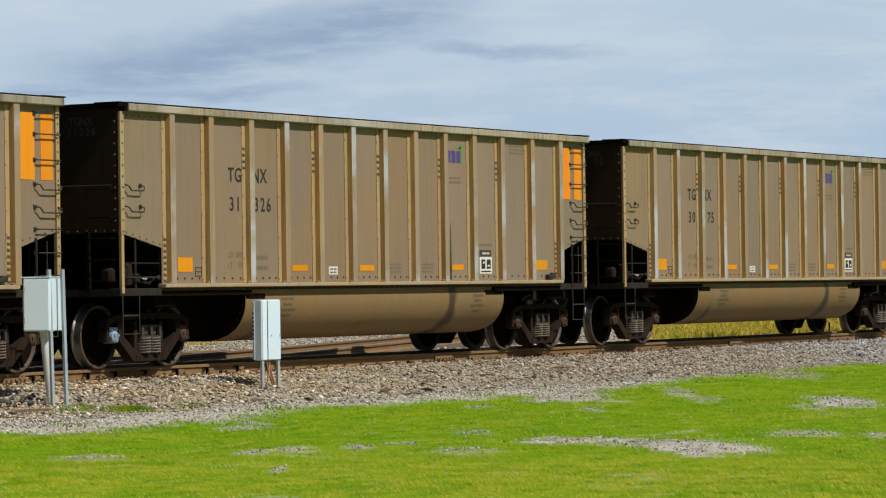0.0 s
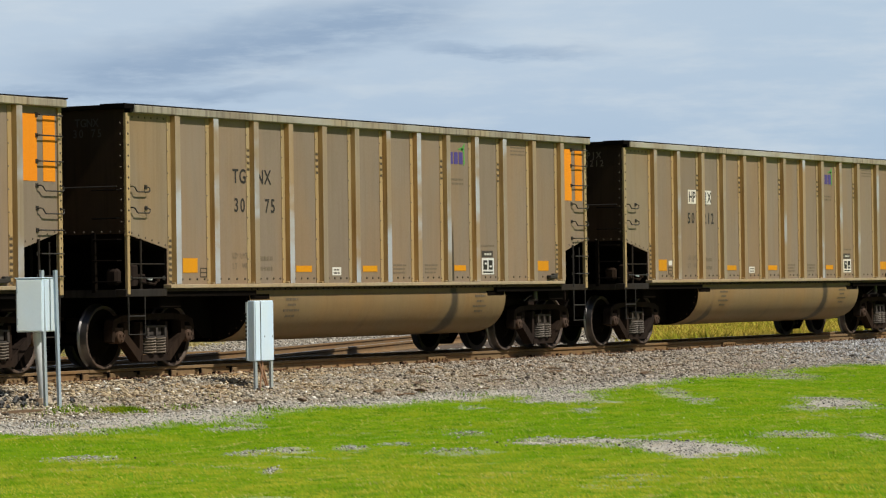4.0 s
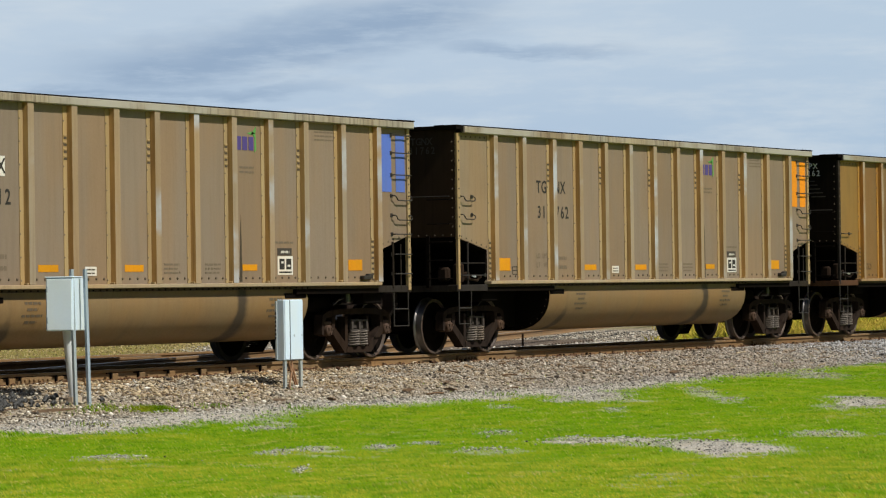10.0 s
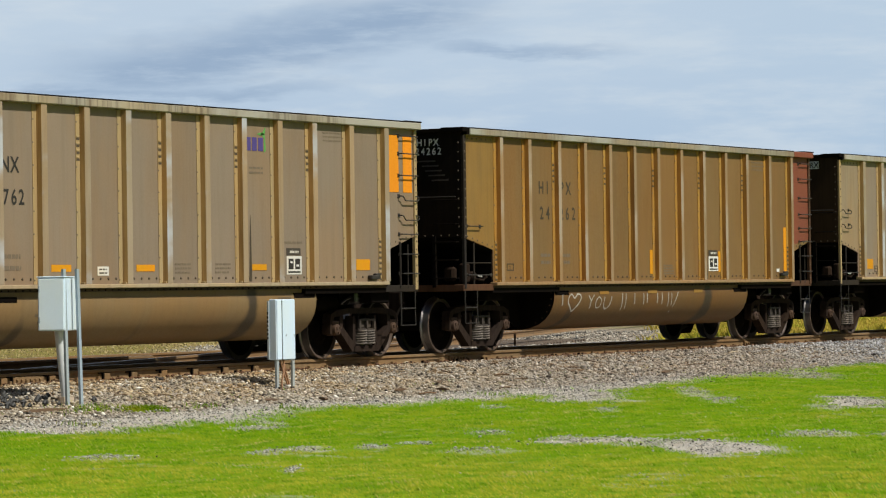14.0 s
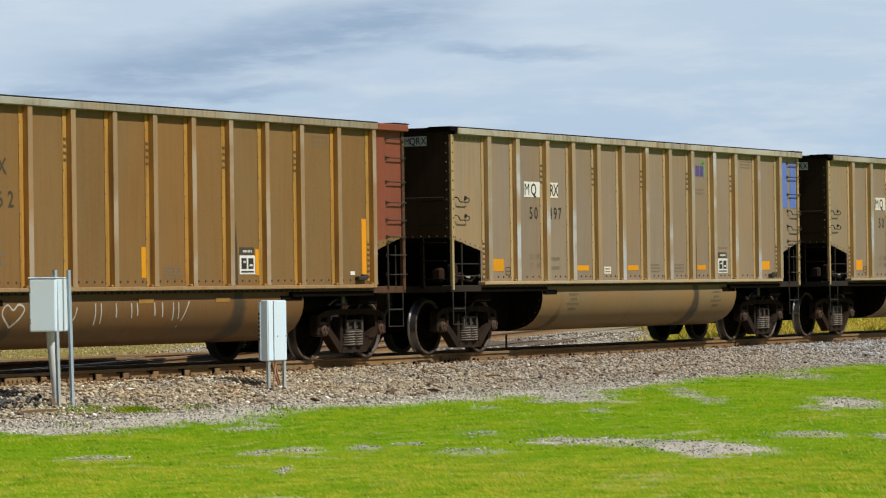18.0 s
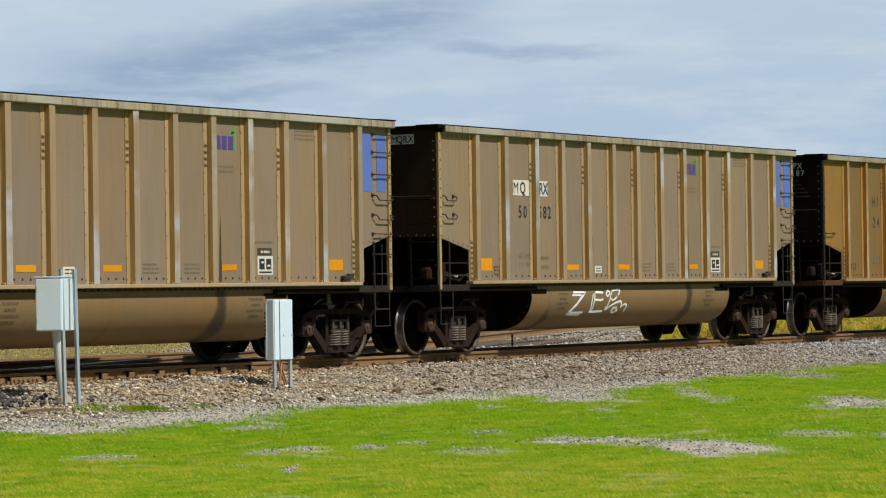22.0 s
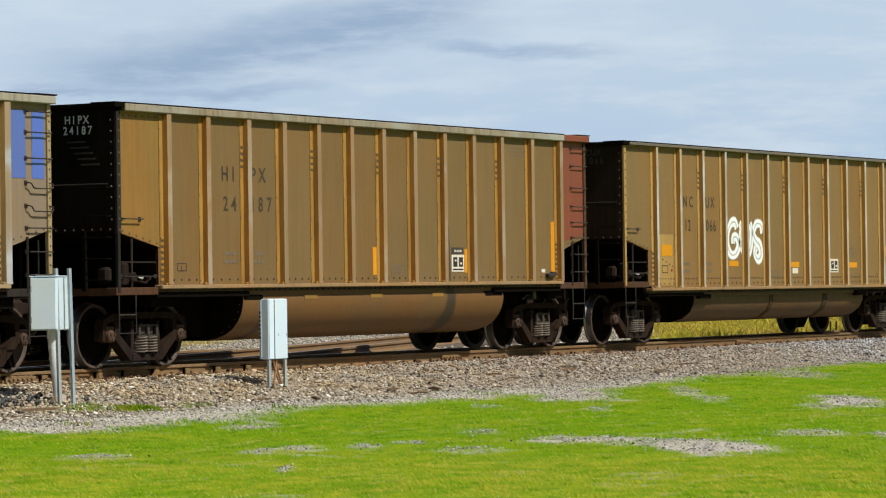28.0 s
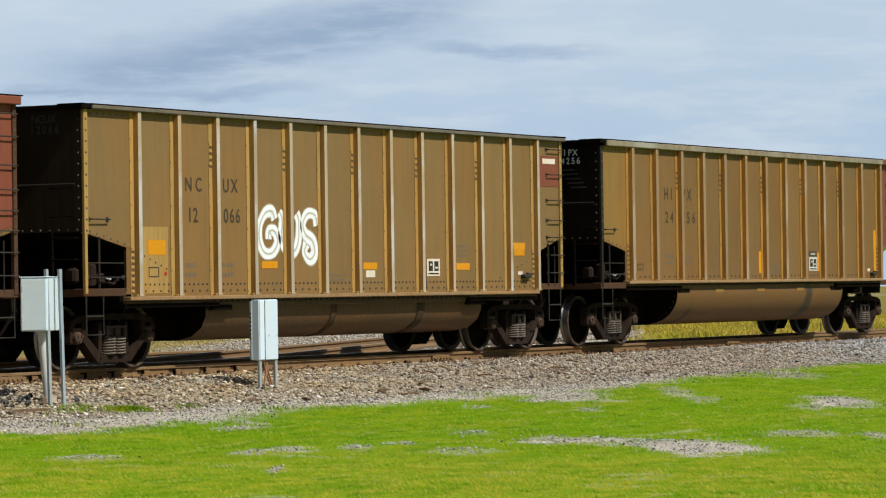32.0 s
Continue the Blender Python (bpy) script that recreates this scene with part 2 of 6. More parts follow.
# ---- mesh helpers ----
class Build:
    """Collects vertices and faces; a material slot number goes with each face."""

    def __init__(self):
        self.v, self.f, self.m, self.slot = [], [], [], 0

    def add(self, verts, faces):
        k = len(self.v)
        self.v += [tuple(p) for p in verts]
        self.f += [tuple(i + k for i in f) for f in faces]
        self.m += [self.slot] * len(faces)
        return self

    def box(self, x0, x1, y0, y1, z0, z1, c=0.0):
        """A box, its edges cut by c."""
        if c <= 0:
            v = [(x, y, z) for x in (x0, x1) for y in (y0, y1) for z in (z0, z1)]
            return self.add(v, [(0, 1, 3, 2), (4, 6, 7, 5), (0, 4, 5, 1), (2, 3, 7, 6), (0, 2, 6, 4), (1, 5, 7, 3)])
        bm = bmesh.new()
        bmesh.ops.create_cube(bm, size=1)
        for q in bm.verts:
            q.co = Vector(((x0 + x1) / 2 + q.co.x * (x1 - x0), (y0 + y1) / 2 + q.co.y * (y1 - y0), (z0 + z1) / 2 + q.co.z * (z1 - z0)))
        bmesh.ops.bevel(bm, geom=bm.edges[:], offset=c, segments=1, affect="EDGES")
        bm.verts.index_update()
        self.add([q.co[:] for q in bm.verts], [[q.index for q in f.verts] for f in bm.faces])
        bm.free()
        return self

    def prism(self, outline, a, b, axis="y"):
        """An outline of two coordinates drawn out along an axis from a to b."""
        put = {"y": lambda p, q: (p[0], q, p[1]), "z": lambda p, q: (p[0], p[1], q), "x": lambda p, q: (q, p[0], p[1])}[axis]
        n = len(outline)
        v = [put(p, a) for p in outline] + [put(p, b) for p in outline]
        f = [tuple(range(n))[::-1], tuple(range(n, 2 * n))] + [(i, (i + 1) % n, n + (i + 1) % n, n + i) for i in range(n)]
        return self.add(v, f)

    def tube(self, points, r, n=6):
        pts = [Vector(p) for p in points]
        rings = []
        for i, p in enumerate(pts):
            d = (pts[min(i + 1, len(pts) - 1)] - pts[max(i - 1, 0)]).normalized()
            up = Vector((0, 0, 1)) if abs(d.z) < 0.9 else Vector((0, 1, 0))
            a = d.cross(up).normalized()
            b = d.cross(a)
            rings.append([p + r * (math.cos(2 * math.pi * k / n) * a + math.sin(2 * math.pi * k / n) * b) for k in range(n)])
        f = [(i * n + k, i * n + (k + 1) % n, (i + 1) * n + (k + 1) % n, (i + 1) * n + k) for i in range(len(pts) - 1) for k in range(n)]
        f += [tuple(range(n))[::-1], tuple(range((len(pts) - 1) * n, len(pts) * n))]
        return self.add([q for ring in rings for q in ring], f)

    def lathe(self, profile, cx, cz, n=28, slots=None):
        """A profile of (y, radius) turned about an axis along y."""
        v = [(cx + r * math.cos(2 * math.pi * k / n), y, cz + r * math.sin(2 * math.pi * k / n)) for y, r in profile for k in range(n)]
        for i in range(len(profile) - 1):
            self.slot = slots[i] if slots else 0
            base = len(self.v) if i == 0 else base
            if i == 0:
                self.v += v
            for k in range(n):
                self.f.append((base + i * n + k, base + i * n + (k + 1) % n, base + (i + 1) * n + (k + 1) % n, base + (i + 1) * n + k))
                self.m.append(self.slot)
        for i, rev in ((0, False), (len(profile) - 1, True)):
            f = tuple(base + i * n + k for k in range(n))
            self.f.append(f[::-1] if rev else f)
            self.m.append(self.slot)
        self.slot = 0
        return self

    def mesh(self, name, mats, smooth=False):
        me = bpy.data.meshes.new(name)
        me.from_pydata(self.v, [], self.f)
        for m in mats if isinstance(mats, (list, tuple)) else [mats]:
            me.materials.append(m)
        me.polygons.foreach_set("material_index", self.m)
        if smooth:
            me.polygons.foreach_set("use_smooth", [True] * len(me.polygons))
            me.set_sharp_from_angle(angle=radians(35))
        me.update()
        bm = bmesh.new()
        bm.from_mesh(me)
        bmesh.ops.recalc_face_normals(bm, faces=bm.faces)
        bm.to_mesh(me)
        bm.free()
        return me


# rows of rivets and lines of tiny writing, too fine to pick apart
FINE = {"end_mark", "end_number", "riveted_seam", "bolted_seam", "small_stencil", "weight_stencil", "belly_stencil", "weld_tab", "sticker_note", "label_lines", "header_bar", "end_stencil"}


def part(name, shape, mats, parent, label="", smooth=False):
    """Links a shape as one mesh object under a thing or a part. A ready mesh is shared."""
    me = shape.mesh(name, mats, smooth) if isinstance(shape, Build) else shape
    ob = new(name, me)
    ob.parent = parent
    if name in FINE:
        ob["kind"] = "stuff"
    return tagged(ob, label) if label else ob


def thing(name, label, category, group="", at=None, shape=None, mats=None, kind="", smooth=False):
    ob = new(name, shape.mesh(name, mats, smooth) if shape else None)
    if at is not None:
        ob.matrix_world = at
    return tagged(ob, label, category, group, kind)


glyphs = {}


def glyph(ch):
    """The outline of one character of the built-in font as a mesh of height one, centred across."""
    if ch not in glyphs:
        cu = bpy.data.curves.new("letter", "FONT")
        cu.body, cu.size, cu.resolution_u, cu.align_x, cu.offset = ch, 1.0, 3, "CENTER", 0.0 if ch in "MW" else 0.016
        ob = new("letter", cu)
        bpy.context.view_layer.update()
        me = bpy.data.meshes.new_from_object(ob.evaluated_get(bpy.context.evaluated_depsgraph_get()))
        bpy.data.objects.remove(ob)
        co = np.empty(len(me.vertices) * 3)
        me.vertices.foreach_get("co", co)
        co = co.reshape(-1, 3)
        if len(co):
            co[:, :2] /= 0.70
        glyphs[ch] = ([tuple(c) for c in co], [tuple(p.vertices) for p in me.polygons])
    return glyphs[ch]


def letters(text, x, z, h, pitch, y, squeeze=0.9, end=False):
    """Characters of height h at an even pitch from x on; on the side wall, or on an end wall (read from -x)."""
    b = Build()
    for i, ch in enumerate(text):
        if ch != " ":
            v, f = glyph(ch)
            b.add([(y, -(x + i * pitch + p[0] * h * squeeze), z + p[1] * h) if end else (x + i * pitch + p[0] * h * squeeze, y, z + p[1] * h) for p in v], f)
    return b


def spaced(text, places, z, h, y, squeeze=0.9):
    """Characters each at its own place along the wall."""
    b = Build()
    for ch, x in zip(text, places):
        if ch != " ":
            v, f = glyph(ch)
            b.add([(x + p[0] * h * squeeze, y, z + p[1] * h) for p in v], f)
    return b


def bars(rows, x, z, h, gap, y, rng, lengths=(0.3, 0.5)):
    """Lines of writing too small to read, as plain bars."""
    b = Build()
    for i in range(rows):
        a = x
        stop = x + rng.uniform(*lengths)
        while a < stop:
            w = rng.uniform(0.05, 0.13)
            b.box(a, min(a + w, stop), y, y + 0.002, z - i * gap - h, z - i * gap)
            a += w + 0.02
    return b


# ---- ground ----
def bed(y):
    """The height of the ground across the track: ballast shoulder, verge, lawn."""
    return np.interp(y, [-60, -8, -6, -3.4, -1.9, -1.0, 1.0, 2.0, 3.2, 9, 14, 60], [-0.62, -0.62, -0.60, -0.48, -0.21, -0.165, -0.165, -0.19, -0.30, -0.34, -0.45, -0.6])


# where the lawn begins along the track
EDGE_X = [-30, -12, -7.4, -7.1, -6.6, -5.8, -4.7, -3.7, -2.9, -1.0, 1.2, 3.2, 5.2, 8.8, 11.3, 14.1, 18.3, 22.6, 40, 90]
EDGE_Y = [-4.8, -4.8, -4.9, -5.6, -5.75, -5.6, -5.25, -5.05, -5.3, -4.75, -4.7, -4.85, -4.85, -4.95, -4.75, -4.1, -3.85, -3.95, -3.6, -3.5]
# bare stony patches in the lawn: middle, half width, half depth, how bare
PATCHES = [((-6.30, -11.97), 0.66, 0.85, 1.0), ((-5.9, -11.3), 0.30, 0.7, 0.65), ((-6.99, -13.64), 0.52, 1.4, 1.0), ((-6.6, -12.8), 0.45, 0.7, 0.72), ((-10.75, -8.47), 0.34, 0.49, 0.58), ((-10.31, -8.2), 0.25, 0.37, 0.5),
           ((-4.03, -6.10), 0.32, 0.9, 0.72), ((-9.55, -9.66), 0.18, 0.5, 0.58), ((-9.04, -9.8), 0.22, 0.64, 0.65), ((-8.44, -10.31), 0.15, 0.52, 0.58), ((-7.32, -10.22), 0.2, 0.55, 0.5),
           ((-12.3, -11.7), 0.06, 0.4, 0.5), ((-4.64, -9.64), 0.22, 0.63, 0.43), ((-8.41, -11.58), 0.34, 0.37, 0.43), ((6.16, -5.4), 0.62, 1.9, 1.0), ((8.74, -6.02), 0.2, 1.4, 0.65), ((5.92, -7.79), 0.24, 1.0, 0.5),
           ((5.47, -10.16), 0.46, 2.4, 1.0), ((3.76, -10.35), 0.2, 0.9, 0.65), ((-4.07, -13.52), 0.40, 0.74, 0.65), ((-4.18, -14.48), 0.14, 0.86, 0.65), ((16.4, -4.6), 0.62, 1.5, 0.8), ((1.83, -7.93), 0.16, 0.8, 0.43), ((2.3, -6.0), 0.2, 0.8, 0.43)]
ACROSS, ALONG = (0.485, -0.875), (0.875, 0.485)


def value(x, y, s, seed=0.0):
    """Smooth noise on arrays, by a few crossed waves and a hashed lattice."""
    xi, yi = np.floor(x * s), np.floor(y * s)
    fx, fy = x * s - xi, y * s - yi
    fx, fy = fx * fx * (3 - 2 * fx), fy * fy * (3 - 2 * fy)

    def h(a, b):
        q = np.sin(a * 127.1 + b * 311.7 + seed * 74.7) * 43758.5453
        return q - np.floor(q)

    return (h(xi, yi) * (1 - fx) + h(xi + 1, yi) * fx) * (1 - fy) + (h(xi, yi + 1) * (1 - fx) + h(xi + 1, yi + 1) * fx) * fy


def lie(x, y):
    """The ground with its gentle unevenness."""
    return bed(y) + (0.05 * (value(x, y, 0.5) - 0.5) + 0.03 * (value(x, y, 2.0, 4) - 0.5)) * np.where(np.abs(y) < 1.2, 0.2, 1)


def lawn(x, y):
    """1 on grass, 0 on stones, in between where they mingle."""
    e = np.interp(x, EDGE_X, EDGE_Y) + 0.35 * (value(x, y, 0.9) - 0.5) + 0.35 * (value(x, y, 3.1, 2) - 0.5)
    g = np.clip((e - y) / 0.6 + 0.5, 0, 1)
    for (cx, cy), wide, deep, bare in PATCHES:
        u = ((x - cx) * ACROSS[0] + (y - cy) * ACROSS[1]) / wide
        v = ((x - cx) * ALONG[0] + (y - cy) * ALONG[1]) / deep
        r = np.sqrt(u * u + v * v) + 0.9 * (value(x, y, 2.3, 5) - 0.5) + 0.6 * (value(x, y, 6.0, 15) - 0.5)
        g = np.minimum(g, np.clip((r - 0.75) / 0.5, 1 - bare, 1))
    thin = value(x, y, 1.1, 9) * 0.6 + value(x, y, 4.0, 11) * 0.4
    return np.where(y < -5.5, np.minimum(g, np.clip((0.86 - thin) / 0.08, 0.6, 1)), g)


def field(x, y):
    """1 where the tall dry weeds stand behind the tracks."""
    w = 1.5 * (value(x, y, 0.35, 3) - 0.5)
    far = np.clip(y - (18.5 + 0.5 * (x - 30)) + w + 0.5, 0, 1)
    wedge = np.minimum(np.clip(y - 4.2 + 0.5 * w, 0, 1), np.clip(0.479 * x - 9.6 - y + w, 0, 1))
    return np.maximum(far, wedge)


def graded(parts):
    return np.unique(np.concatenate([np.arange(a, b, s) for a, b, s in parts] + [np.array([parts[-1][1]])]).round(4))


def make_ground():
    xs = graded([(-2500, -300, 300), (-300, -60, 30), (-60, -20, 2), (-20, 32, 0.14), (32, 70, 0.5), (70, 300, 15), (300, 2600, 250)])
    ys = graded([(-2500, -300, 300), (-300, -60, 30), (-60, -20, 2), (-20, -0.9, 0.12), (-0.9, 16, 0.4), (16, 70, 2), (70, 300, 20), (300, 2600, 250)])
    X, Y = np.meshgrid(xs, ys, indexing="ij")
    near = (X > -25) & (X < 75) & (Y > -24) & (Y < 60)
    Z = np.where(near, lie(X, Y), bed(Y))
    me = bpy.data.meshes.new("ground")
    n, m = len(xs), len(ys)
    idx = np.arange(n * m).reshape(n, m)
    quads = np.stack([idx[:-1, :-1], idx[1:, :-1], idx[1:, 1:], idx[:-1, 1:]], -1).reshape(-1, 4)
    raw_mesh(me, np.stack([X, Y, Z], -1).reshape(-1, 3), quads)
    for name, val in (("grass", np.where(near, lawn(X, Y), (Y < -4))), ("weeds", field(X, Y))):
        me.attributes.new(name, "FLOAT", "POINT").data.foreach_set("value", val.reshape(-1).astype(np.float32))
    me.materials.append(ground_material())
    ob = new("ground", me)
    tagged(ob, "flat ground of green lawn, grey gravel and dry field", "ground", kind="structure")


def raw_mesh(me, verts, faces):
    k = faces.shape[1]
    me.vertices.add(len(verts))
    me.vertices.foreach_set("co", np.ascontiguousarray(verts, dtype=np.float32).reshape(-1))
    me.loops.add(faces.size)
    me.loops.foreach_set("vertex_index", np.ascontiguousarray(faces, dtype=np.int32).reshape(-1))
    me.polygons.add(len(faces))
    me.polygons.foreach_set("loop_start", np.arange(0, faces.size, k, dtype=np.int32))
    me.update(calc_edges=True)


def ground_material():
    n = Nodes("ground_cover")
    g = n.node("ShaderNodeAttribute", attribute_name="grass").outputs["Fac"]
    w = n.node("ShaderNodeAttribute", attribute_name="weeds").outputs["Fac"]
    x, y, z = n.xyz()
    fine, mid, big = n.noise(55, 3), n.noise(6, 4), n.noise(0.8, 4)
    stone = n.mix(n.ramp(fine, 0.35, 0.65), (0.13, 0.112, 0.09), (0.42, 0.37, 0.30))
    stone = n.mix(n.ramp(mid, 0.4, 0.7), stone, n.mix(1.0, stone, (0.92, 0.78, 0.62), "MULTIPLY"))
    pale = n.mix(n.ramp(fine, 0.35, 0.65), (0.27, 0.25, 0.21), (0.52, 0.485, 0.42))
    pale = n.mix(n.ramp(mid, 0.45, 0.75, 0.0, 0.6), pale, n.mix(1.0, pale, (0.80, 0.70, 0.55), "MULTIPLY"))
    stone = n.mix(n.ramp(y, -4.2, -3.4, 0.9, 0.0), stone, pale)
    soil = n.mix(n.ramp(big, 0.35, 0.65), (0.150, 0.255, 0.007), (0.23, 0.29, 0.010))
    soil = n.mix(n.ramp(mid, 0.3, 0.8), soil, (0.11, 0.20, 0.010))
    dry = n.mix(n.ramp(mid, 0.3, 0.7), (0.24, 0.18, 0.05), (0.13, 0.13, 0.03))
    col = n.mix(g, stone, soil)
    col = n.mix(w, col, dry)
    n.bump(n.math("MULTIPLY", n.math("ADD", fine, n.math("MULTIPLY", mid, 0.6)), n.math("SUBTRACT", 1.0, n.math("MULTIPLY", g, 0.9))), 0.5, 0.008)
    return n.done(col, 0.95, 0.0, 0.02)


def leafy(n, col, share):
    """Thin leaves let part of the light through."""
    mat = n.done(col, 0.9, 0.0, 0.02)
    tr = n.node("ShaderNodeBsdfTranslucent")
    n.put(tr.inputs[0], col)
    mx = n.node("ShaderNodeMixShader")
    mx.inputs[0].default_value = share
    n.t.links.new(n.bsdf.outputs[0], mx.inputs[1])
    n.t.links.new(tr.outputs[0], mx.inputs[2])
    n.t.links.new(mx.outputs[0], n.t.nodes["Material Output"].inputs[0])
    return mat


def blade_material():
    n = Nodes("grass_blades")
    r = n.node("ShaderNodeNewGeometry").outputs["Random Per Island"]
    big = n.noise(0.55, 3)
    col = n.mix(r, (0.130, 0.265, 0.006), (0.205, 0.322, 0.008))
    col = n.mix(n.ramp(big, 0.46, 0.70), col, n.mix(r, (0.20, 0.29, 0.012), (0.33, 0.35, 0.022)))
    clump = n.noise(3.0, 4, (1, 1, 1))
    col = n.mix(n.ramp(clump, 0.46, 0.62, 0.0, 0.9), col, n.mix(r, (0.072, 0.185, 0.006), (0.12, 0.24, 0.008)))
    mott = n.noise(1.3, 5, (1, 1.4, 1), 0.7)
    col = n.mix(n.ramp(mott, 0.54, 0.68, 0.0, 0.55), col, n.mix(r, (0.28, 0.32, 0.014), (0.47, 0.41, 0.035)))
    # yellower where the camera's side of the lawn dries out
    x, y, z = n.xyz()
    near = n.math("ADD", n.math("MULTIPLY", x, 0.875), n.math("MULTIPLY", y, 0.485))
    yellow = n.math("MULTIPLY", n.ramp(near, -16.5, -11.5, 0.8, 0.0), n.ramp(n.noise(2.2, 4), 0.38, 0.60))
    col = n.mix(yellow, col, n.mix(r, (0.30, 0.32, 0.02), (0.46, 0.41, 0.05)))
    straw = n.noise(2.0, 5, (0.5, 2.2, 1))
    col = n.mix(n.ramp(straw, 0.60, 0.70, 0.0, 0.8), col, n.mix(r, (0.36, 0.30, 0.10), (0.50, 0.43, 0.16)))
    col = n.mix(n.ramp(r, 0.95, 0.98), col, (0.42, 0.40, 0.09))
    return leafy(n, col, 0.45)


def weed_material():
    n = Nodes("dry_weeds")
    r = n.node("ShaderNodeNewGeometry").outputs["Random Per Island"]
    big = n.noise(0.35, 3)
    col = n.mix(r, (0.50, 0.36, 0.06), (0.60, 0.46, 0.09))
    col = n.mix(n.ramp(big, 0.42, 0.6), col, n.mix(r, (0.33, 0.34, 0.03), (0.42, 0.40, 0.04)))
    col = n.mix(n.ramp(n.noise(1.2, 4), 0.5, 0.7, 0.0, 0.7), col, (0.36, 0.22, 0.06))
    x, y, z = n.xyz()
    dry = n.ramp(n.math("SUBTRACT", x, n.math("MULTIPLY", y, 1.2)), 10.0, 24.0, 0.9, 0.0)
    col = n.mix(dry, col, n.mix(r, (0.36, 0.26, 0.12), (0.60, 0.48, 0.27)))
    return leafy(n, col, 0.4)


def stone_material():
    n = Nodes("ballast_stone")
    r = n.node("ShaderNodeNewGeometry").outputs["Random Per Island"]
    x, y, z = n.xyz()
    big = n.noise(0.7, 3)
    col = n.mix(r, (0.165, 0.142, 0.108), (0.53, 0.475, 0.38))
    warm = n.mix(r, (0.18, 0.128, 0.072), (0.56, 0.45, 0.29))
    patchy = n.ramp(n.noise(1.4, 5, (0.7, 1, 1), 0.65), 0.40, 0.56)
    col = n.mix(n.math("MULTIPLY", n.ramp(y, -4.0, -2.4), n.math("MAXIMUM", patchy, n.ramp(y, -1.9, -1.1))), col, warm)
    grey = n.mix(r, (0.215, 0.205, 0.185), (0.53, 0.51, 0.465))
    col = n.mix(n.ramp(n.math("ADD", y, n.math("MULTIPLY", n.noise(0.9, 4), 1.2)), -3.6, -2.9, 0.9, 0.0), col, grey)
    col = n.mix(n.ramp(r, 0.93, 0.97), col, (0.74, 0.70, 0.62))
    col = n.mix(n.math("MULTIPLY", n.ramp(x, 3.0, 12.0, 0.0, 0.6), n.ramp(y, 0.0, 1.0, 1.0, 0.0)), col, n.mix(r, (0.10, 0.082, 0.070), (0.44, 0.39, 0.345)))
    col = n.mix(n.math("MULTIPLY", n.ramp(x, 17.0, 27.0, 0.0, 0.75), n.ramp(y, 0.0, 1.0, 1.0, 0.0)), col, n.mix(r, (0.13, 0.14, 0.15), (0.48, 0.50, 0.53)))
    # rust and brake dust in blots, darkest by the rail
    rust = n.ramp(n.noise(2.6, 5, (0.6, 1.3, 1), 0.65), 0.50, 0.62, 0.0, 0.8)
    col = n.mix(n.math("MULTIPLY", rust, n.ramp(y, -3.9, -1.4, 0.25, 1.0)), col, n.mix(1.0, col, (0.62, 0.43, 0.25), "MULTIPLY"))
    col = n.mix(n.ramp(r, 0.03, 0.15, 1.0, 0.0), col, (0.055, 0.046, 0.040))
    col = n.mix(n.ramp(y, 1.0, 6.0), col, n.mix(r, (0.13, 0.11, 0.088), (0.52, 0.47, 0.39)))
    return n.done(col, 0.9, 0.0, 0.2)


def scatter_blades(name, x, y, z, height, width, lean, rng, mat, label, turn=np.pi):
    """Narrow bent blades, two faces each, one mesh."""
    n = len(x)
    a = rng.uniform(-turn, turn, n)
    dx, dy = np.cos(a) * width / 2, np.sin(a) * width / 2
    b = np.pi / 2 + rng.uniform(-turn, turn, n)
    lx, ly = np.cos(b) * lean * height, np.sin(b) * lean * height
    v = np.empty((n, 5, 3))
    v[:, 0] = np.stack([x - dx, y - dy, z], -1)
    v[:, 1] = np.stack([x + dx, y + dy, z], -1)
    v[:, 2] = np.stack([x + dx * 0.8 + lx * 0.35, y + dy * 0.8 + ly * 0.35, z + height * 0.6], -1)
    v[:, 3] = np.stack([x - dx * 0.8 + lx * 0.35, y - dy * 0.8 + ly * 0.35, z + height * 0.6], -1)
    v[:, 4] = np.stack([x + lx, y + ly, z + height], -1)
    k = np.arange(n)[:, None] * 5
    f = np.concatenate([k + [0, 1, 2], k + [0, 2, 3], k + [3, 2, 4]], 0)
    me = bpy.data.meshes.new(name)
    raw_mesh(me, v.reshape(-1, 3), f)
    me.materials.append(mat)
    return tagged(new(name, me), label, name.replace("_", " "), kind="stuff")


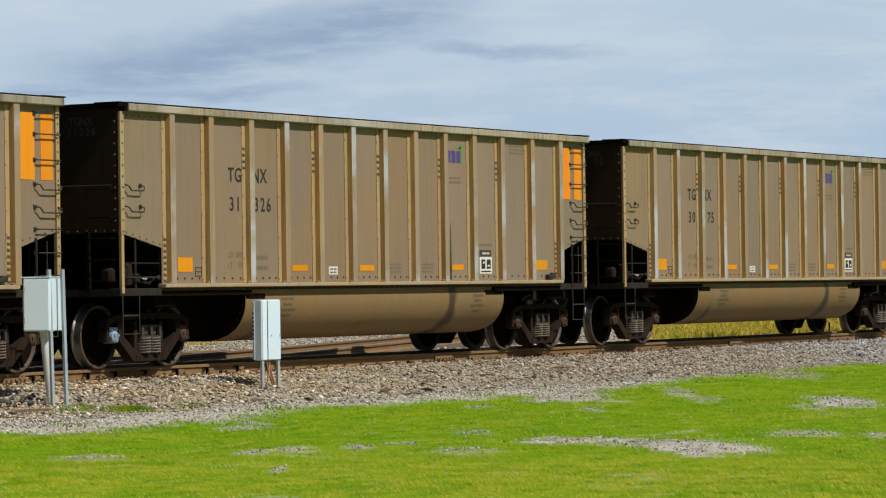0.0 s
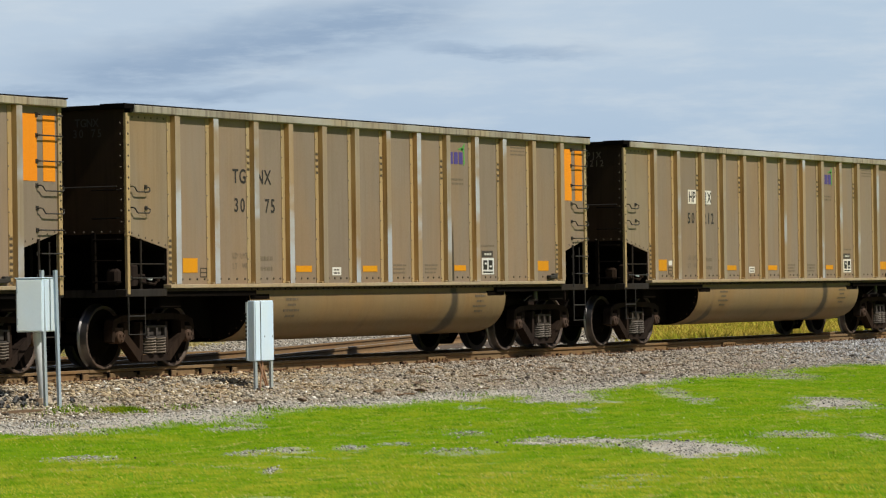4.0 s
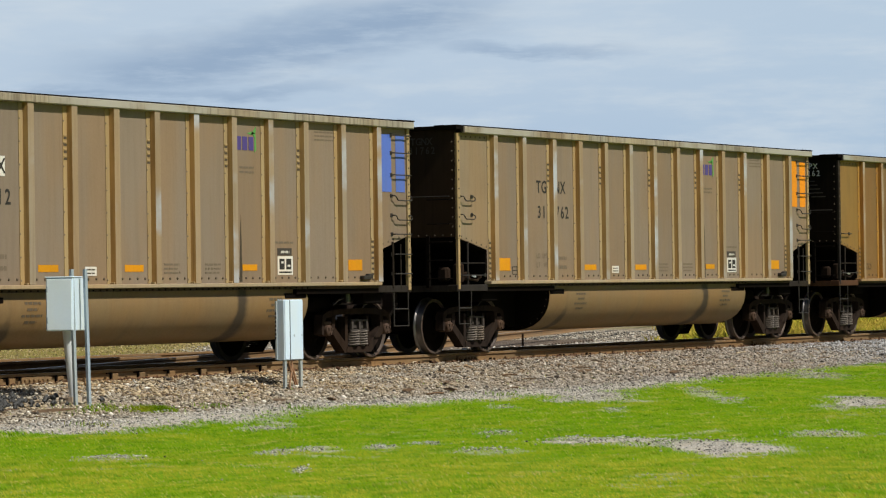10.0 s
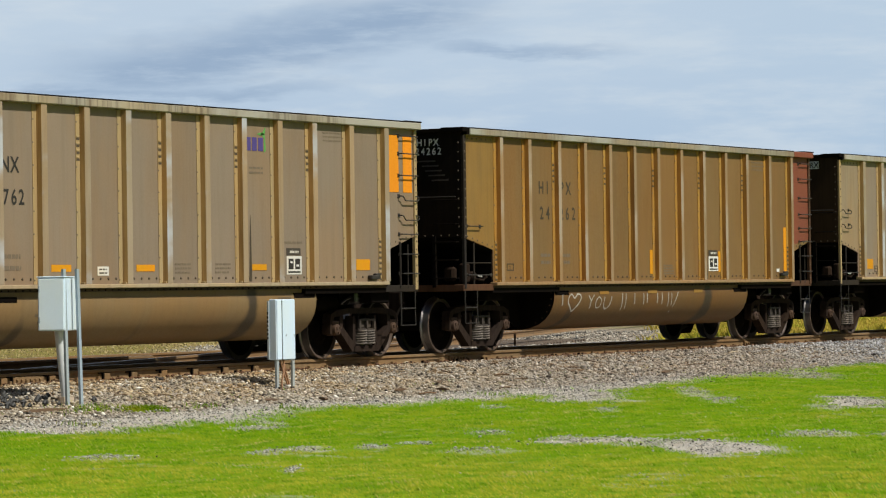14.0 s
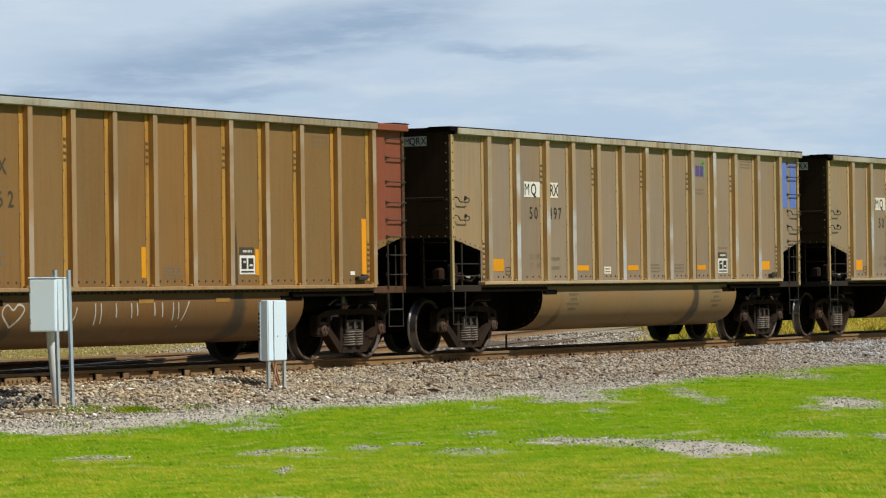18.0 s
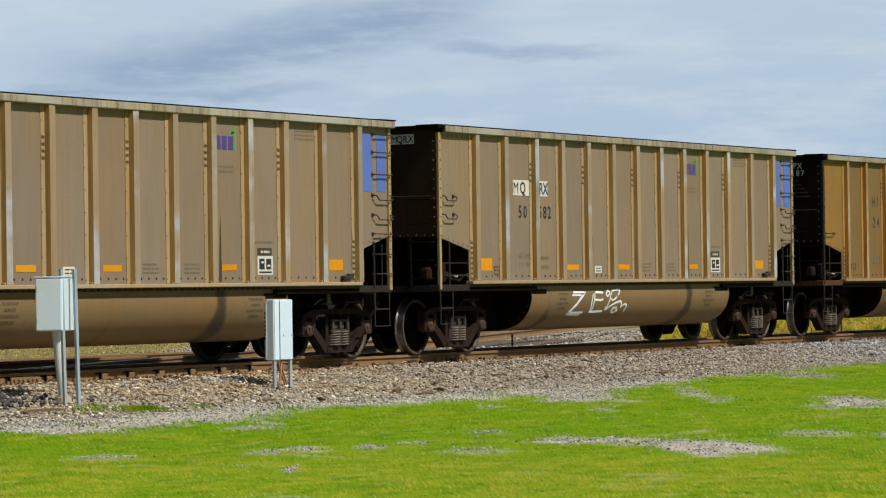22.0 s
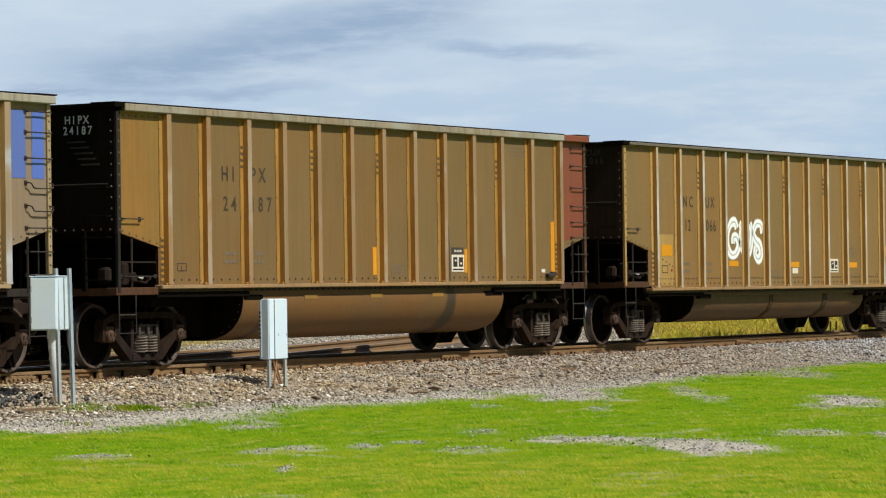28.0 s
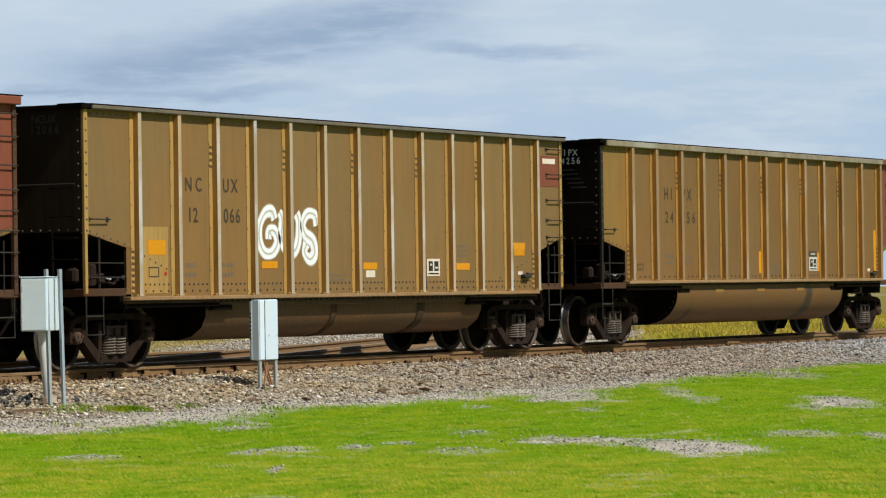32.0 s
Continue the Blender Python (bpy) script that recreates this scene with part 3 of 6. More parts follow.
def make_cover():
    rng = np.random.default_rng(3)
    # lawn: a wedge of plan that widens away from the eye
    n = 400000
    d = np.sqrt(rng.uniform(21.0 ** 2, 66.0 ** 2, n))
    az = np.radians(-61.0 + rng.uniform(-9.3, 9.3, n))
    x, y = EYE[0] - np.sin(az) * d, EYE[1] + np.cos(az) * d
    keep = (y < -2.6) & (rng.uniform(0, 1, n) < lawn(x, y) * 0.97 + 0.008)
    x, y, d = x[keep], y[keep], d[keep]
    tall = np.clip(0.014 + 0.016 * value(x, y, 0.7, 8) + 0.014 * value(x, y, 2.6, 21) * value(x, y, 7.0, 22) + 0.004 * rng.standard_normal(len(x)), 0.008, 0.05) + 0.03 * rng.uniform(0, 1, len(x)) * ((y > -6.2) & (lawn(x, y) < 0.9))
    z = lie(x, y) - 0.004
    scatter_blades("lawn_grass", x, y, z, tall, np.full(len(x), 0.015), rng.uniform(0.5, 1.5, len(x)), rng, blade_material(), "short mown green grass with yellow tips", 0.7)
    # tufts on the stones
    c = [(-2.71, -3.39), (-2.5, -3.46), (-3.1, -3.05), (-3.41, -3.12), (-3.8, -3.1), (-1.34, -3.5), (-5.6, -4.6), (-0.7, -4.5), (5.2, -4.4)]
    m = [700, 600, 110, 90, 60, 110, 60, 70, 70]
    x = np.concatenate([rng.normal(a, 0.11 if k > 200 else 0.17, k) for (a, b), k in zip(c, m)])
    y = np.concatenate([rng.normal(b, 0.10 if k > 200 else 0.13, k) for (a, b), k in zip(c, m)])
    scatter_blades("grass_tuft", x, y, lie(x, y) - 0.01, rng.uniform(0.03, 0.10, len(x)), np.full(len(x), 0.011), rng.uniform(0.3, 1.1, len(x)), rng, blade_material(), "green weed tufts in the gravel")
    # tall dry weeds behind the tracks
    n = 130000
    x, y = rng.uniform(12, 110, n), 3 + 75 * rng.uniform(0, 1, n) ** 1.5
    keep = rng.uniform(0, 1, n) < field(x, y)
    x, y = x[keep], y[keep]
    h = (0.14 + 0.20 * value(x, y, 0.4, 6) + 0.08 * rng.uniform(-1, 1, len(x))) * np.interp(x - 1.2 * y, [8, 16, 24], [0.22, 0.45, 1.0])
    scatter_blades("dry_weeds", x, y, bed(y) - 0.02, np.clip(h, 0.06, 0.6), np.full(len(x), 0.05), rng.uniform(0.2, 1.1, len(x)), rng, weed_material(), "tall yellow-green dry weeds")


def make_stones():
    """Ballast: thousands of small broken stones, each an uneven solid, in one mesh."""
    rng = np.random.default_rng(5)
    bm = bmesh.new()
    bmesh.ops.create_icosphere(bm, subdivisions=1, radius=1.0)
    base = np.array([v.co[:] for v in bm.verts])
    tri = np.array([[v.index for v in f.verts] for f in bm.faces])
    bm.free()
    xs, ys, ss = [], [], []

    def spread(n, x0, x1, y0, y1, s0, s1, rule=None):
        x, y = rng.uniform(x0, x1, n), rng.uniform(y0, y1, n)
        k = rng.uniform(0, 1, n) < (rule(x, y) if rule else 1)
        xs.append(x[k]), ys.append(y[k]), ss.append(rng.uniform(s0, s1, n)[k])

    spread(70000, -14, 34, -5.8, -0.88, 0.009, 0.030, lambda x, y: (1 - lawn(x, y)) * np.where(y < -3.9, 0.75, 1))
    spread(3800, -14, 34, -4.4, -0.92, 0.030, 0.052, lambda x, y: (1 - lawn(x, y)) * np.clip(value(x, y, 0.8, 31) * 1.6 - 0.3, 0.05, 1))
    spread(15000, 34, 62, -4.4, -0.88, 0.014, 0.036, lambda x, y: 1 - lawn(x, y))
    spread(5000, -14, 62, -0.6, 0.6, 0.025, 0.045)
    spread(9000, -5, 62, 0.9, 9, 0.025, 0.055, lambda x, y: 1 - field(x, y))
    spread(17000, 14, 64, 9, 32, 0.022, 0.05, lambda x, y: 1 - field(x, y))
    spread(9000, -14, 14, -16, -5, 0.008, 0.022, lambda x, y: np.clip(1.0 - lawn(x, y), 0, 1))
    spread(250, -14, 20, -16, -5, 0.008, 0.02)
    for (cx, cy), wide, deep, bare in PATCHES:
        k = int(40 + 420 * wide * deep)
        u, v = rng.normal(0, 0.55, k) * wide, rng.normal(0, 0.55, k) * deep
        xs.append(cx + ACROSS[0] * u + ALONG[0] * v), ys.append(cy + ACROSS[1] * u + ALONG[1] * v), ss.append(rng.uniform(0.008, 0.030, k))
    x, y, s = (np.concatenate(q) for q in (xs, ys, ss))
    s = s * np.interp(y, [-5.2, -4.2, -3.2], [0.6, 0.65, 1.0])
    n = len(x)
    a = rng.uniform(0, 2 * np.pi, n)
    v = base[None] * rng.uniform(0.5, 1.3, (n, len(base), 1)) * np.stack([rng.uniform(0.8, 1.3, n), rng.uniform(0.7, 1.1, n), rng.uniform(0.35, 0.75, n)], -1)[:, None]
    ca, sa = np.cos(a)[:, None], np.sin(a)[:, None]
    v = np.stack([v[..., 0] * ca - v[..., 1] * sa, v[..., 0] * sa + v[..., 1] * ca, v[..., 2]], -1) * s[:, None, None]
    v += np.stack([x, y, lie(x, y) + s * rng.uniform(0.0, 0.5, n) + 0.02 * rng.uniform(0, 1, n) * (np.abs(y) > 1.0)], -1)[:, None]
    f = (tri[None] + (np.arange(n) * len(base))[:, None, None]).reshape(-1, 3)
    me = bpy.data.meshes.new("ballast")
    raw_mesh(me, v.reshape(-1, 3), f)
    me.materials.append(stone_material())
    tagged(new("ballast", me), "broken grey and rust-stained ballast stones", "gravel", kind="stuff")


# ---- sky backdrop ----
def make_sky():
    """A far curved sheet of hazy sky; its map counts degrees from the view's middle and above the horizon."""
    n = Nodes("sky_haze")
    uv = n.node("ShaderNodeUVMap").outputs[0]
    warp = n.noise(0.55, 4, (0.5, 1.2, 1), 0.6, uv)
    sx = n.xyz(uv)
    u, v = sx[0], sx[1]
    veil = n.noise(0.9, 6, (0.30, 1.5, 1), 0.62, uv)
    wisp = n.noise(2.6, 6, (0.32, 1.9, 1), 0.65, uv)
    # one long darker streak and a second thinner one, bent by the noise
    def streak(c0, slope, width, u0, u1):
        mid = n.math("ADD", n.math("MULTIPLY", u, slope), c0)
        d = n.math("SUBTRACT", n.math("ADD", v, n.math("MULTIPLY", n.math("SUBTRACT", warp, 0.5), 1.1)), mid)
        d = n.math("ABSOLUTE", n.math("ADD", d, n.math("MULTIPLY", n.math("SUBTRACT", wisp, 0.5), 0.5)))
        return n.math("MULTIPLY", n.ramp(d, 0.0, width, 1.0, 0.0), n.math("MULTIPLY", n.ramp(u, u0[0], u0[1]), n.ramp(u, u1[0], u1[1], 1.0, 0.0)))
    col = n.mix(n.ramp(v, 1.2, 4.8), (0.425, 0.562, 0.732), (0.528, 0.645, 0.775))
    col = n.mix(n.ramp(u, 1.0, 7.0, 0.0, 0.5), col, (0.470, 0.606, 0.750))
    col = n.mix(n.ramp(veil, 0.42, 0.68, 0.0, 0.75), col, (0.615, 0.708, 0.797))
    dark = n.math("MAXIMUM", streak(4.75, 0.16, 0.80, (-8, -5), (-0.8, 1.6)), n.math("MULTIPLY", streak(3.55, 0.03, 0.26, (-9, -7), (-4, -1)), 0.8))
    dark = n.math("MAXIMUM", dark, n.math("MULTIPLY", streak(4.15, -0.05, 0.2, (-1, 0.5), (1.6, 3.6)), 0.7))
    col = n.mix(n.math("MULTIPLY", dark, n.ramp(wisp, 0.25, 0.6, 0.55, 1.0)), col, (0.325, 0.440, 0.60))
    em = n.node("ShaderNodeEmission")
    n.put(em.inputs[0], col)
    em.inputs[1].default_value = 0.855
    n.t.links.new(em.outputs[0], n.t.nodes["Material Output"].inputs[0])
    me = bpy.data.meshes.new("sky_backdrop")
    R = 2000.0
    az = np.linspace(-40, 40, 41)
    el = np.linspace(-1.5, 30, 22)
    v, uvs = [], []
    for a in az:
        for e in el:
            q = radians(-61.0 - a)
            v.append((EYE[0] - math.sin(q) * R, EYE[1] + math.cos(q) * R, EYE[2] + R * math.tan(radians(e))))
            uvs.append((a, e))
    k = len(el)
    f = [(i * k + j, (i + 1) * k + j, (i + 1) * k + j + 1, i * k + j + 1) for i in range(len(az) - 1) for j in range(k - 1)]
    me.from_pydata(v, [], f)
    layer = me.uv_layers.new(name="UVMap")
    for loop in me.loops:
        layer.data[loop.index].uv = uvs[loop.vertex_index]
    me.materials.append(n.mat)
    tagged(new("backdrop", me), "pale blue hazy sky with streaked grey clouds", "sky", kind="structure")


# ---- tracks ----
RAIL = [(-0.075, -0.172), (0.075, -0.172), (0.075, -0.160), (0.018, -0.140), (0.010, -0.120), (0.010, -0.055), (0.036, -0.040), (0.036, -0.006), (0.028, 0.0), (-0.028, 0.0), (-0.036, -0.006), (-0.036, -0.040), (-0.010, -0.055), (-0.010, -0.120), (-0.018, -0.140), (-0.075, -0.160)]


def rail_piece(path, off, parent, head=True):
    """A rail swept along a plan path, its running top of bare steel."""
    b = Build()
    n = len(RAIL)
    ring = []
    for i, p in enumerate(path):
        d = (Vector(path[min(i + 1, len(path) - 1)]) - Vector(path[max(i - 1, 0)])).normalized()
        s = Vector((-d.y, d.x))
        ring.append([(p[0] + s.x * (q[0] + off), p[1] + s.y * (q[0] + off), q[1]) for q in RAIL])
    b.v = [q for r in ring for q in r]
    for i in range(len(path) - 1):
        for k in range(n):
            b.f.append((i * n + k, i * n + (k + 1) % n, (i + 1) * n + (k + 1) % n, (i + 1) * n + k))
            b.m.append(1 if k == 8 else 0)
    return part("rail", b, [M["rail_side"], M["rail_head"]], parent, "rust-brown steel rail with a worn head")


def make_track(name, label, x0, x1):
    t = thing(name, label, "railway track", kind="structure")
    for off in (-0.755, 0.755):
        cuts = [x0, -26.1, -13.9, -1.62, 10.62, 22.75, 35.0, x1]
        for a, b in zip(cuts, cuts[1:]):
            rail_piece([(a + 0.004, 0), (b - 0.004, 0)], off, t)
            bar = Build().box(b - 0.30, b + 0.30, off - 0.055, off + 0.055, -0.140, -0.048, 0.008)
            for k in range(6):
                bar.box(b - 0.27 + 0.105 * k, b - 0.235 + 0.105 * k, off - 0.085, off + 0.085, -0.115, -0.08, 0.008)
            if b < x1:
                part("joint_bar", bar, M["rail_side"], t, "bolted rusty joint bar")
    return t


def make_braces(t):
    """Angle braces bolted to the near rail by the turnout: black angles beside rust-brown blocks."""
    brace = Build().box(-0.012, 0.012, -0.052, -0.02, -0.155, -0.042, 0.003).box(-0.11, 0.0, -0.046, -0.02, -0.062, -0.044, 0.003)
    brace.slot = 1
    brace.box(0.02, 0.16, -0.056, -0.02, -0.15, -0.06, 0.006)
    brace = brace.mesh("rail_brace", [M["under"], M["rail_side"]])
    for x in (-3.1, -2.8, -2.52, -2.24, -1.96, -1.68, -1.4, -1.12, -0.84, 0.2, 0.88, 1.65, 2.48, 3.3, 4.15, 5.0):
        part("rail_brace", brace, None, t, "black and rust-brown rail brace").location = (x, -0.755, 0)


def make_sleepers(t, x0, x1):
    """Ties nearly sunk in the stones; plates and spikes at each rail."""
    tie = Build().box(-0.115, 0.115, -1.28, 1.28, -0.36, -0.176, 0.012).mesh("tie", M["tie"])
    plate = Build().box(-0.10, 0.10, -0.19, 0.19, -0.180, -0.168, 0.003)
    for sx in (-0.05, 0.05):
        for sy in (-0.095, 0.095):
            plate.box(sx - 0.012, sx + 0.012, sy - 0.018, sy + 0.018, -0.17, -0.135, 0.004)
    for s in (-1, 1):
        plate.prism([(-0.03, -0.17), (0.03, -0.17), (0.022, -0.10), (-0.022, -0.10)], s * 0.04, s * 0.085)
    bare = len(plate.v), len(plate.f)
    for sx in (-0.075, 0.06):
        plate.slot = 1
        plate.box(sx - 0.018, sx + 0.018, -0.10, -0.06, -0.166, -0.11, 0.005)
    spiked = plate.mesh("tie_plate", [M["rail_side"], M["under"]])
    plate.v, plate.f, plate.m = plate.v[:bare[0]], plate.f[:bare[1]], plate.m[:bare[1]]
    plate = plate.mesh("tie_plate", [M["rail_side"], M["under"]])
    x = x0
    k = 0
    while x < x1:
        part("tie", tie, None, t).matrix_basis = pose(x, random.uniform(-0.03, 0.03), random.uniform(-0.012, 0.004), 0, 0, random.uniform(-1, 1))
        for off in (-0.755, 0.755):
            part("tie_plate", spiked if random.random() < 0.3 else plate, None, t).matrix_basis = pose(x, off, 0)
        x += 0.52
        k += 1


def make_siding():
    t = thing("siding_track", "diverging siding with rusty rails", "railway track", kind="structure")
    path_in = [(6.4, 0.95), (9.0, 1.72), (12.2, 2.85), (17.3, 4.75), (22.7, 6.7), (40, 13.0), (70, 24), (120, 42)]
    path_out = [(0.6, 0.95), (4.0, 1.95), (8.0, 3.3), (12.0, 4.65), (17.2, 6.40), (21.4, 7.85), (29.7, 10.75), (40, 14.6), (70, 25.6), (120, 43.6)]
    rail_piece(path_in, 0, t)
    rail_piece(path_out, 0, t)
    rail_piece([(-12, 4.5), (5.2, 4.45), (9.0, 4.35)], 0, t)
    rail_piece([(-12, 6.0), (5.2, 5.95), (14.0, 5.75)], 0, t)
    tie = Build().box(-0.115, 0.115, -1.28, 1.28, -0.36, -0.176, 0.012).mesh("tie", M["tie"])
    for k in range(60):
        d = k * 0.6
        part("tie", tie, None, t).matrix_basis = pose(10 + d * 0.946, 2.95 + d * 0.335, -0.06 - 0.002 * k, 0, 0, 19.5)
    return t


def channel(x, y, z0, z1, w=0.055, d=0.035, t=0.006):
    """A steel U-post, its open side away from the camera's side of the track."""
    o = [(x - w / 2, y), (x + w / 2, y), (x + w / 2, y + d), (x + w / 2 - t, y + d), (x + w / 2 - t, y + t), (x - w / 2 + t, y + t), (x - w / 2 + t, y + d), (x - w / 2, y + d)]
    return Build().prism(o, z0, z1, "z")


def make_boxes():
    """Two trackside boxes: a deep one on a round pole, a tall narrow one on two posts."""
    b = thing("signal_box", "white enamel junction box on a galvanised pole", "junction box")
    # the box is turned a little on its pole
    b.matrix_world = pose(-3.37, -2.60, 0, 0, 0, 21)
    x0, x1, y0, y1, z0, z1 = -0.32, 0.32, -0.172, 0.188, 0.60, 1.29
    part("case", Build().box(x0, x1, y0, y1, z0, z1, 0.012), M["box_white"], b, "white enamelled case")
    part("door", Build().box(x0 - 0.014, x0 - 0.002, y0 + 0.015, y1 - 0.015, z0 + 0.015, z1 - 0.015, 0.004), M["box_white"], b)
    for z in (0.70, 1.10):
        part("hinge", Build().box(x0 - 0.02, x0, y1 - 0.03, y1 - 0.01, z, z + 0.08, 0.004), M["galv"], b)
    part("lid", Build().box(x0 - 0.015, x1 + 0.01, y0 - 0.008, y1 + 0.01, z1 + 0.002, z1 + 0.016, 0.004), M["box_white"], b)
    part("pole", Build().tube([(0.055, -0.085, -0.45), (0, 0, z0)], 0.057, 16), M["galv_light"], b, "pale galvanised pipe", smooth=True)
    part("footing", Build().tube([(0.055, -0.085, -0.46), (0.05, -0.08, -0.26)], 0.12, 12), M["concrete"], b)
    for x in (-3.57, -3.27):
        p = thing("post", "galvanised steel channel post in the gravel", "post", "posts beside the junction box", shape=channel(0, 0, -0.62, 1.33), mats=M["galv"])
        p.matrix_world = pose(x + 0.008, -2.875, 0.07, -0.9, -0.6, 0)
    s = thing("cable_cabinet", "tall narrow white cable cabinet on two posts", "junction box")
    x0, x1, y0, y1, z0, z1 = 1.96, 2.47, -2.60, -2.48, 0.08, 0.955
    part("case", Build().box(x0, x1, y0, y1, z0, z1, 0.008), M["cabinet_white"], s, "white enamelled case")
    part("door", Build().box(x0 + 0.16, x1 - 0.012, y0 - 0.012, y0 - 0.002, z0 + 0.01, z1 - 0.012, 0.003), M["cabinet_white"], s)
    part("door", Build().box(x0 + 0.012, x0 + 0.135, y0 - 0.012, y0 - 0.002, z0 + 0.01, z1 - 0.012, 0.003), M["cabinet_white"], s)
    part("seam", Build().box(x0 + 0.137, x0 + 0.158, y0 - 0.006, y0 - 0.001, z0 + 0.01, z1 - 0.012), M["black_bar"], s, "dark seam between the door leaves")
    part("back_plate", Build().box(x0 - 0.02, x0 + 0.012, y1 - 0.005, y1 + 0.025, z0 + 0.01, z1 - 0.02, 0.004), M["galv"], s)
    for k in range(7):
        part("slot", Build().box(x0 - 0.024, x0 - 0.018, y1 - 0.001, y1 + 0.021, z0 + 0.30 + 0.06 * k, z0 + 0.335 + 0.06 * k), M["black_bar"], s)
    for x in (x1 - 0.05, x0 + 0.24):
        part("latch", Build().box(x, x + 0.015, y0 - 0.02, y0 - 0.01, 0.42, 0.45, 0.003), M["galv"], s)
    for x in (x0 + 0.05, x1 - 0.03):
        part("leg", channel(x, y0 + 0.01, -0.55, z0 + 0.012, 0.06), M["galv"], s)
    for k, (a, c) in enumerate(((0.16, 0.30), (0.24, 0.34), (0.27, 0.10))):
        part("cable", Build().tube([(x0 + a, -2.56, 0.10), (x0 + a + (c - a) * 0.3, -2.58, -0.08), (x0 + a + (c - a) * 0.8, -2.60, -0.25), (x0 + c, -2.62, -0.38)], 0.014, 7), M["copper"], s, "brown cable", smooth=True)


def make_clutter():
    """Splintered wood, a rail offcut and stakes about the track."""
    for x, y, l, w, a in ((0.6, -3.35, 0.34, 0.10, 15), (1.6, -3.6, 0.3, 0.05, 50), (4.4, -3.25, 0.42, 0.05, 10), (6.2, -2.9, 0.6, 0.04, 25), (11.3, -2.7, 0.9, 0.05, 12), (13.8, -3.2, 0.8, 0.06, 12), (-4.35, -3.1, 0.9, 0.02, -4), (5.4, -3.4, 0.25, 0.06, 80)):
        b = Build().prism([(-l / 2, 0.0), (-l * 0.38, 0.018), (0, 0.026), (l * 0.36, 0.016), (l / 2, 0.008), (l * 0.3, -0.01), (-l * 0.3, -0.02)], -w / 2, w / 2)
        thing("wood_scrap", "splintered brown wood scrap on the ballast", "wood", at=pose(x, y, float(bed(y)) + 0.03, 4, 0, a), shape=b, mats=M["wood"])
    for x, y, h in ((21.3, 3.8, 0.50), (38.4, 3.8, 0.47), (38.9, 3.85, 0.47)):
        thing("stake", "short rusty marker stake behind the track", "stake", at=pose(x, y, float(bed(y)) - 0.05, 1, 1, 20), shape=Build().box(-0.02, 0.02, -0.02, 0.02, 0, h, 0.004), mats=M["stake"])
    rng = random.Random(11)
    for name, mat, n, label in (("wood_splinters", "wood", 55, "thin splinters of old ties strewn on the ballast"), ("pale_splinters", "pale_wood", 26, "pale dry sticks and splinters on the ballast")):
        b = Build()
        for k in range(n):
            x, y, l, w = rng.uniform(-8, 24), rng.gauss(-2.5, 0.75), rng.uniform(0.08, 0.36), rng.uniform(0.005, 0.013)
            y = min(max(y, -3.9), -1.05)
            a, z, up = rng.gauss(0.15, 0.7), float(bed(y)) + 0.035, rng.uniform(-0.02, 0.04)
            dx, dy = l / 2 * math.cos(a), l / 2 * math.sin(a)
            b.tube([(x - dx, y - dy, z), (x, y + 0.01, z + 0.012 + up / 2), (x + dx, y + dy, z + up)], w, 5)
        tagged(new(name, b.mesh(name, M[mat])), label, "wood", kind="stuff")
    b = Build()
    for k in range(900):
        x, r = rng.uniform(-9, 30), rng.uniform(0.010, 0.034)
        y = -0.86 - abs(rng.gauss(0, 0.07))
        z = float(bed(y)) + rng.uniform(0.0, 0.03)
        b.tube([(x - r, y, z), (x, y + rng.uniform(-0.02, 0.02), z + r * 0.5), (x + r, y, z)], r * 0.6, 5)
    tagged(new("rail_foot_dirt", b.mesh("rail_foot_dirt", M["rust_dirt"])), "rusty dirt and scale along the rail foot", "gravel", kind="stuff")
    rng = random.Random(8)
    b = Build()
    for k in range(220):
        x, y, r = rng.gauss(-5.3, 0.8), rng.gauss(-2.45, 0.2), rng.uniform(0.018, 0.036)
        b.tube([(x - r, y, float(bed(y)) + 0.03), (x, y, float(bed(y)) + 0.06), (x + r, y, float(bed(y)) + 0.03)], r * 0.8, 5)
    tagged(new("dark_clinker", b.mesh("dark_clinker", M["clinker"])), "heap of dark clinker stones by the rail", "gravel", kind="stuff")


make_ground()
make_sky()
MAIN = make_track("main_track", "straight main railway track in ballast", -80, 140)
make_braces(MAIN)
make_siding()
make_boxes()
make_clutter()


# ---- coal cars ----
# the tub's side from the top down: across the track, height
TUB = [(-1.46, 1.045), (-1.472, 0.95), (-1.462, 0.84), (-1.432, 0.73), (-1.375, 0.62), (-1.28, 0.51), (-1.15, 0.425), (-0.98, 0.367), (-0.80, 0.335)]
LEN, PITCH, NRIB = 14.62, 16.18, 13
PANEL_Y, FACE_Y = -1.500, -1.585
RIBS_BY = {
    "tan": [1.246, 2.273] + [3.386 + i for i in range(9)] + [12.49, 13.569],
    "brown": [1.316 + 1.026 * i for i in range(NRIB)],
}
RIBS_BY["gold"] = RIBS_BY["tan"]
WHEEL_R, BASE = 0.457, 1.778
TRUCKS = (1.293, 13.63)
AXLES = [c + s * BASE / 2 for c in TRUCKS for s in (-1, 1)]
shared = {}


def cached(key, make):
    if key not in shared:
        shared[key] = make()
    return shared[key]


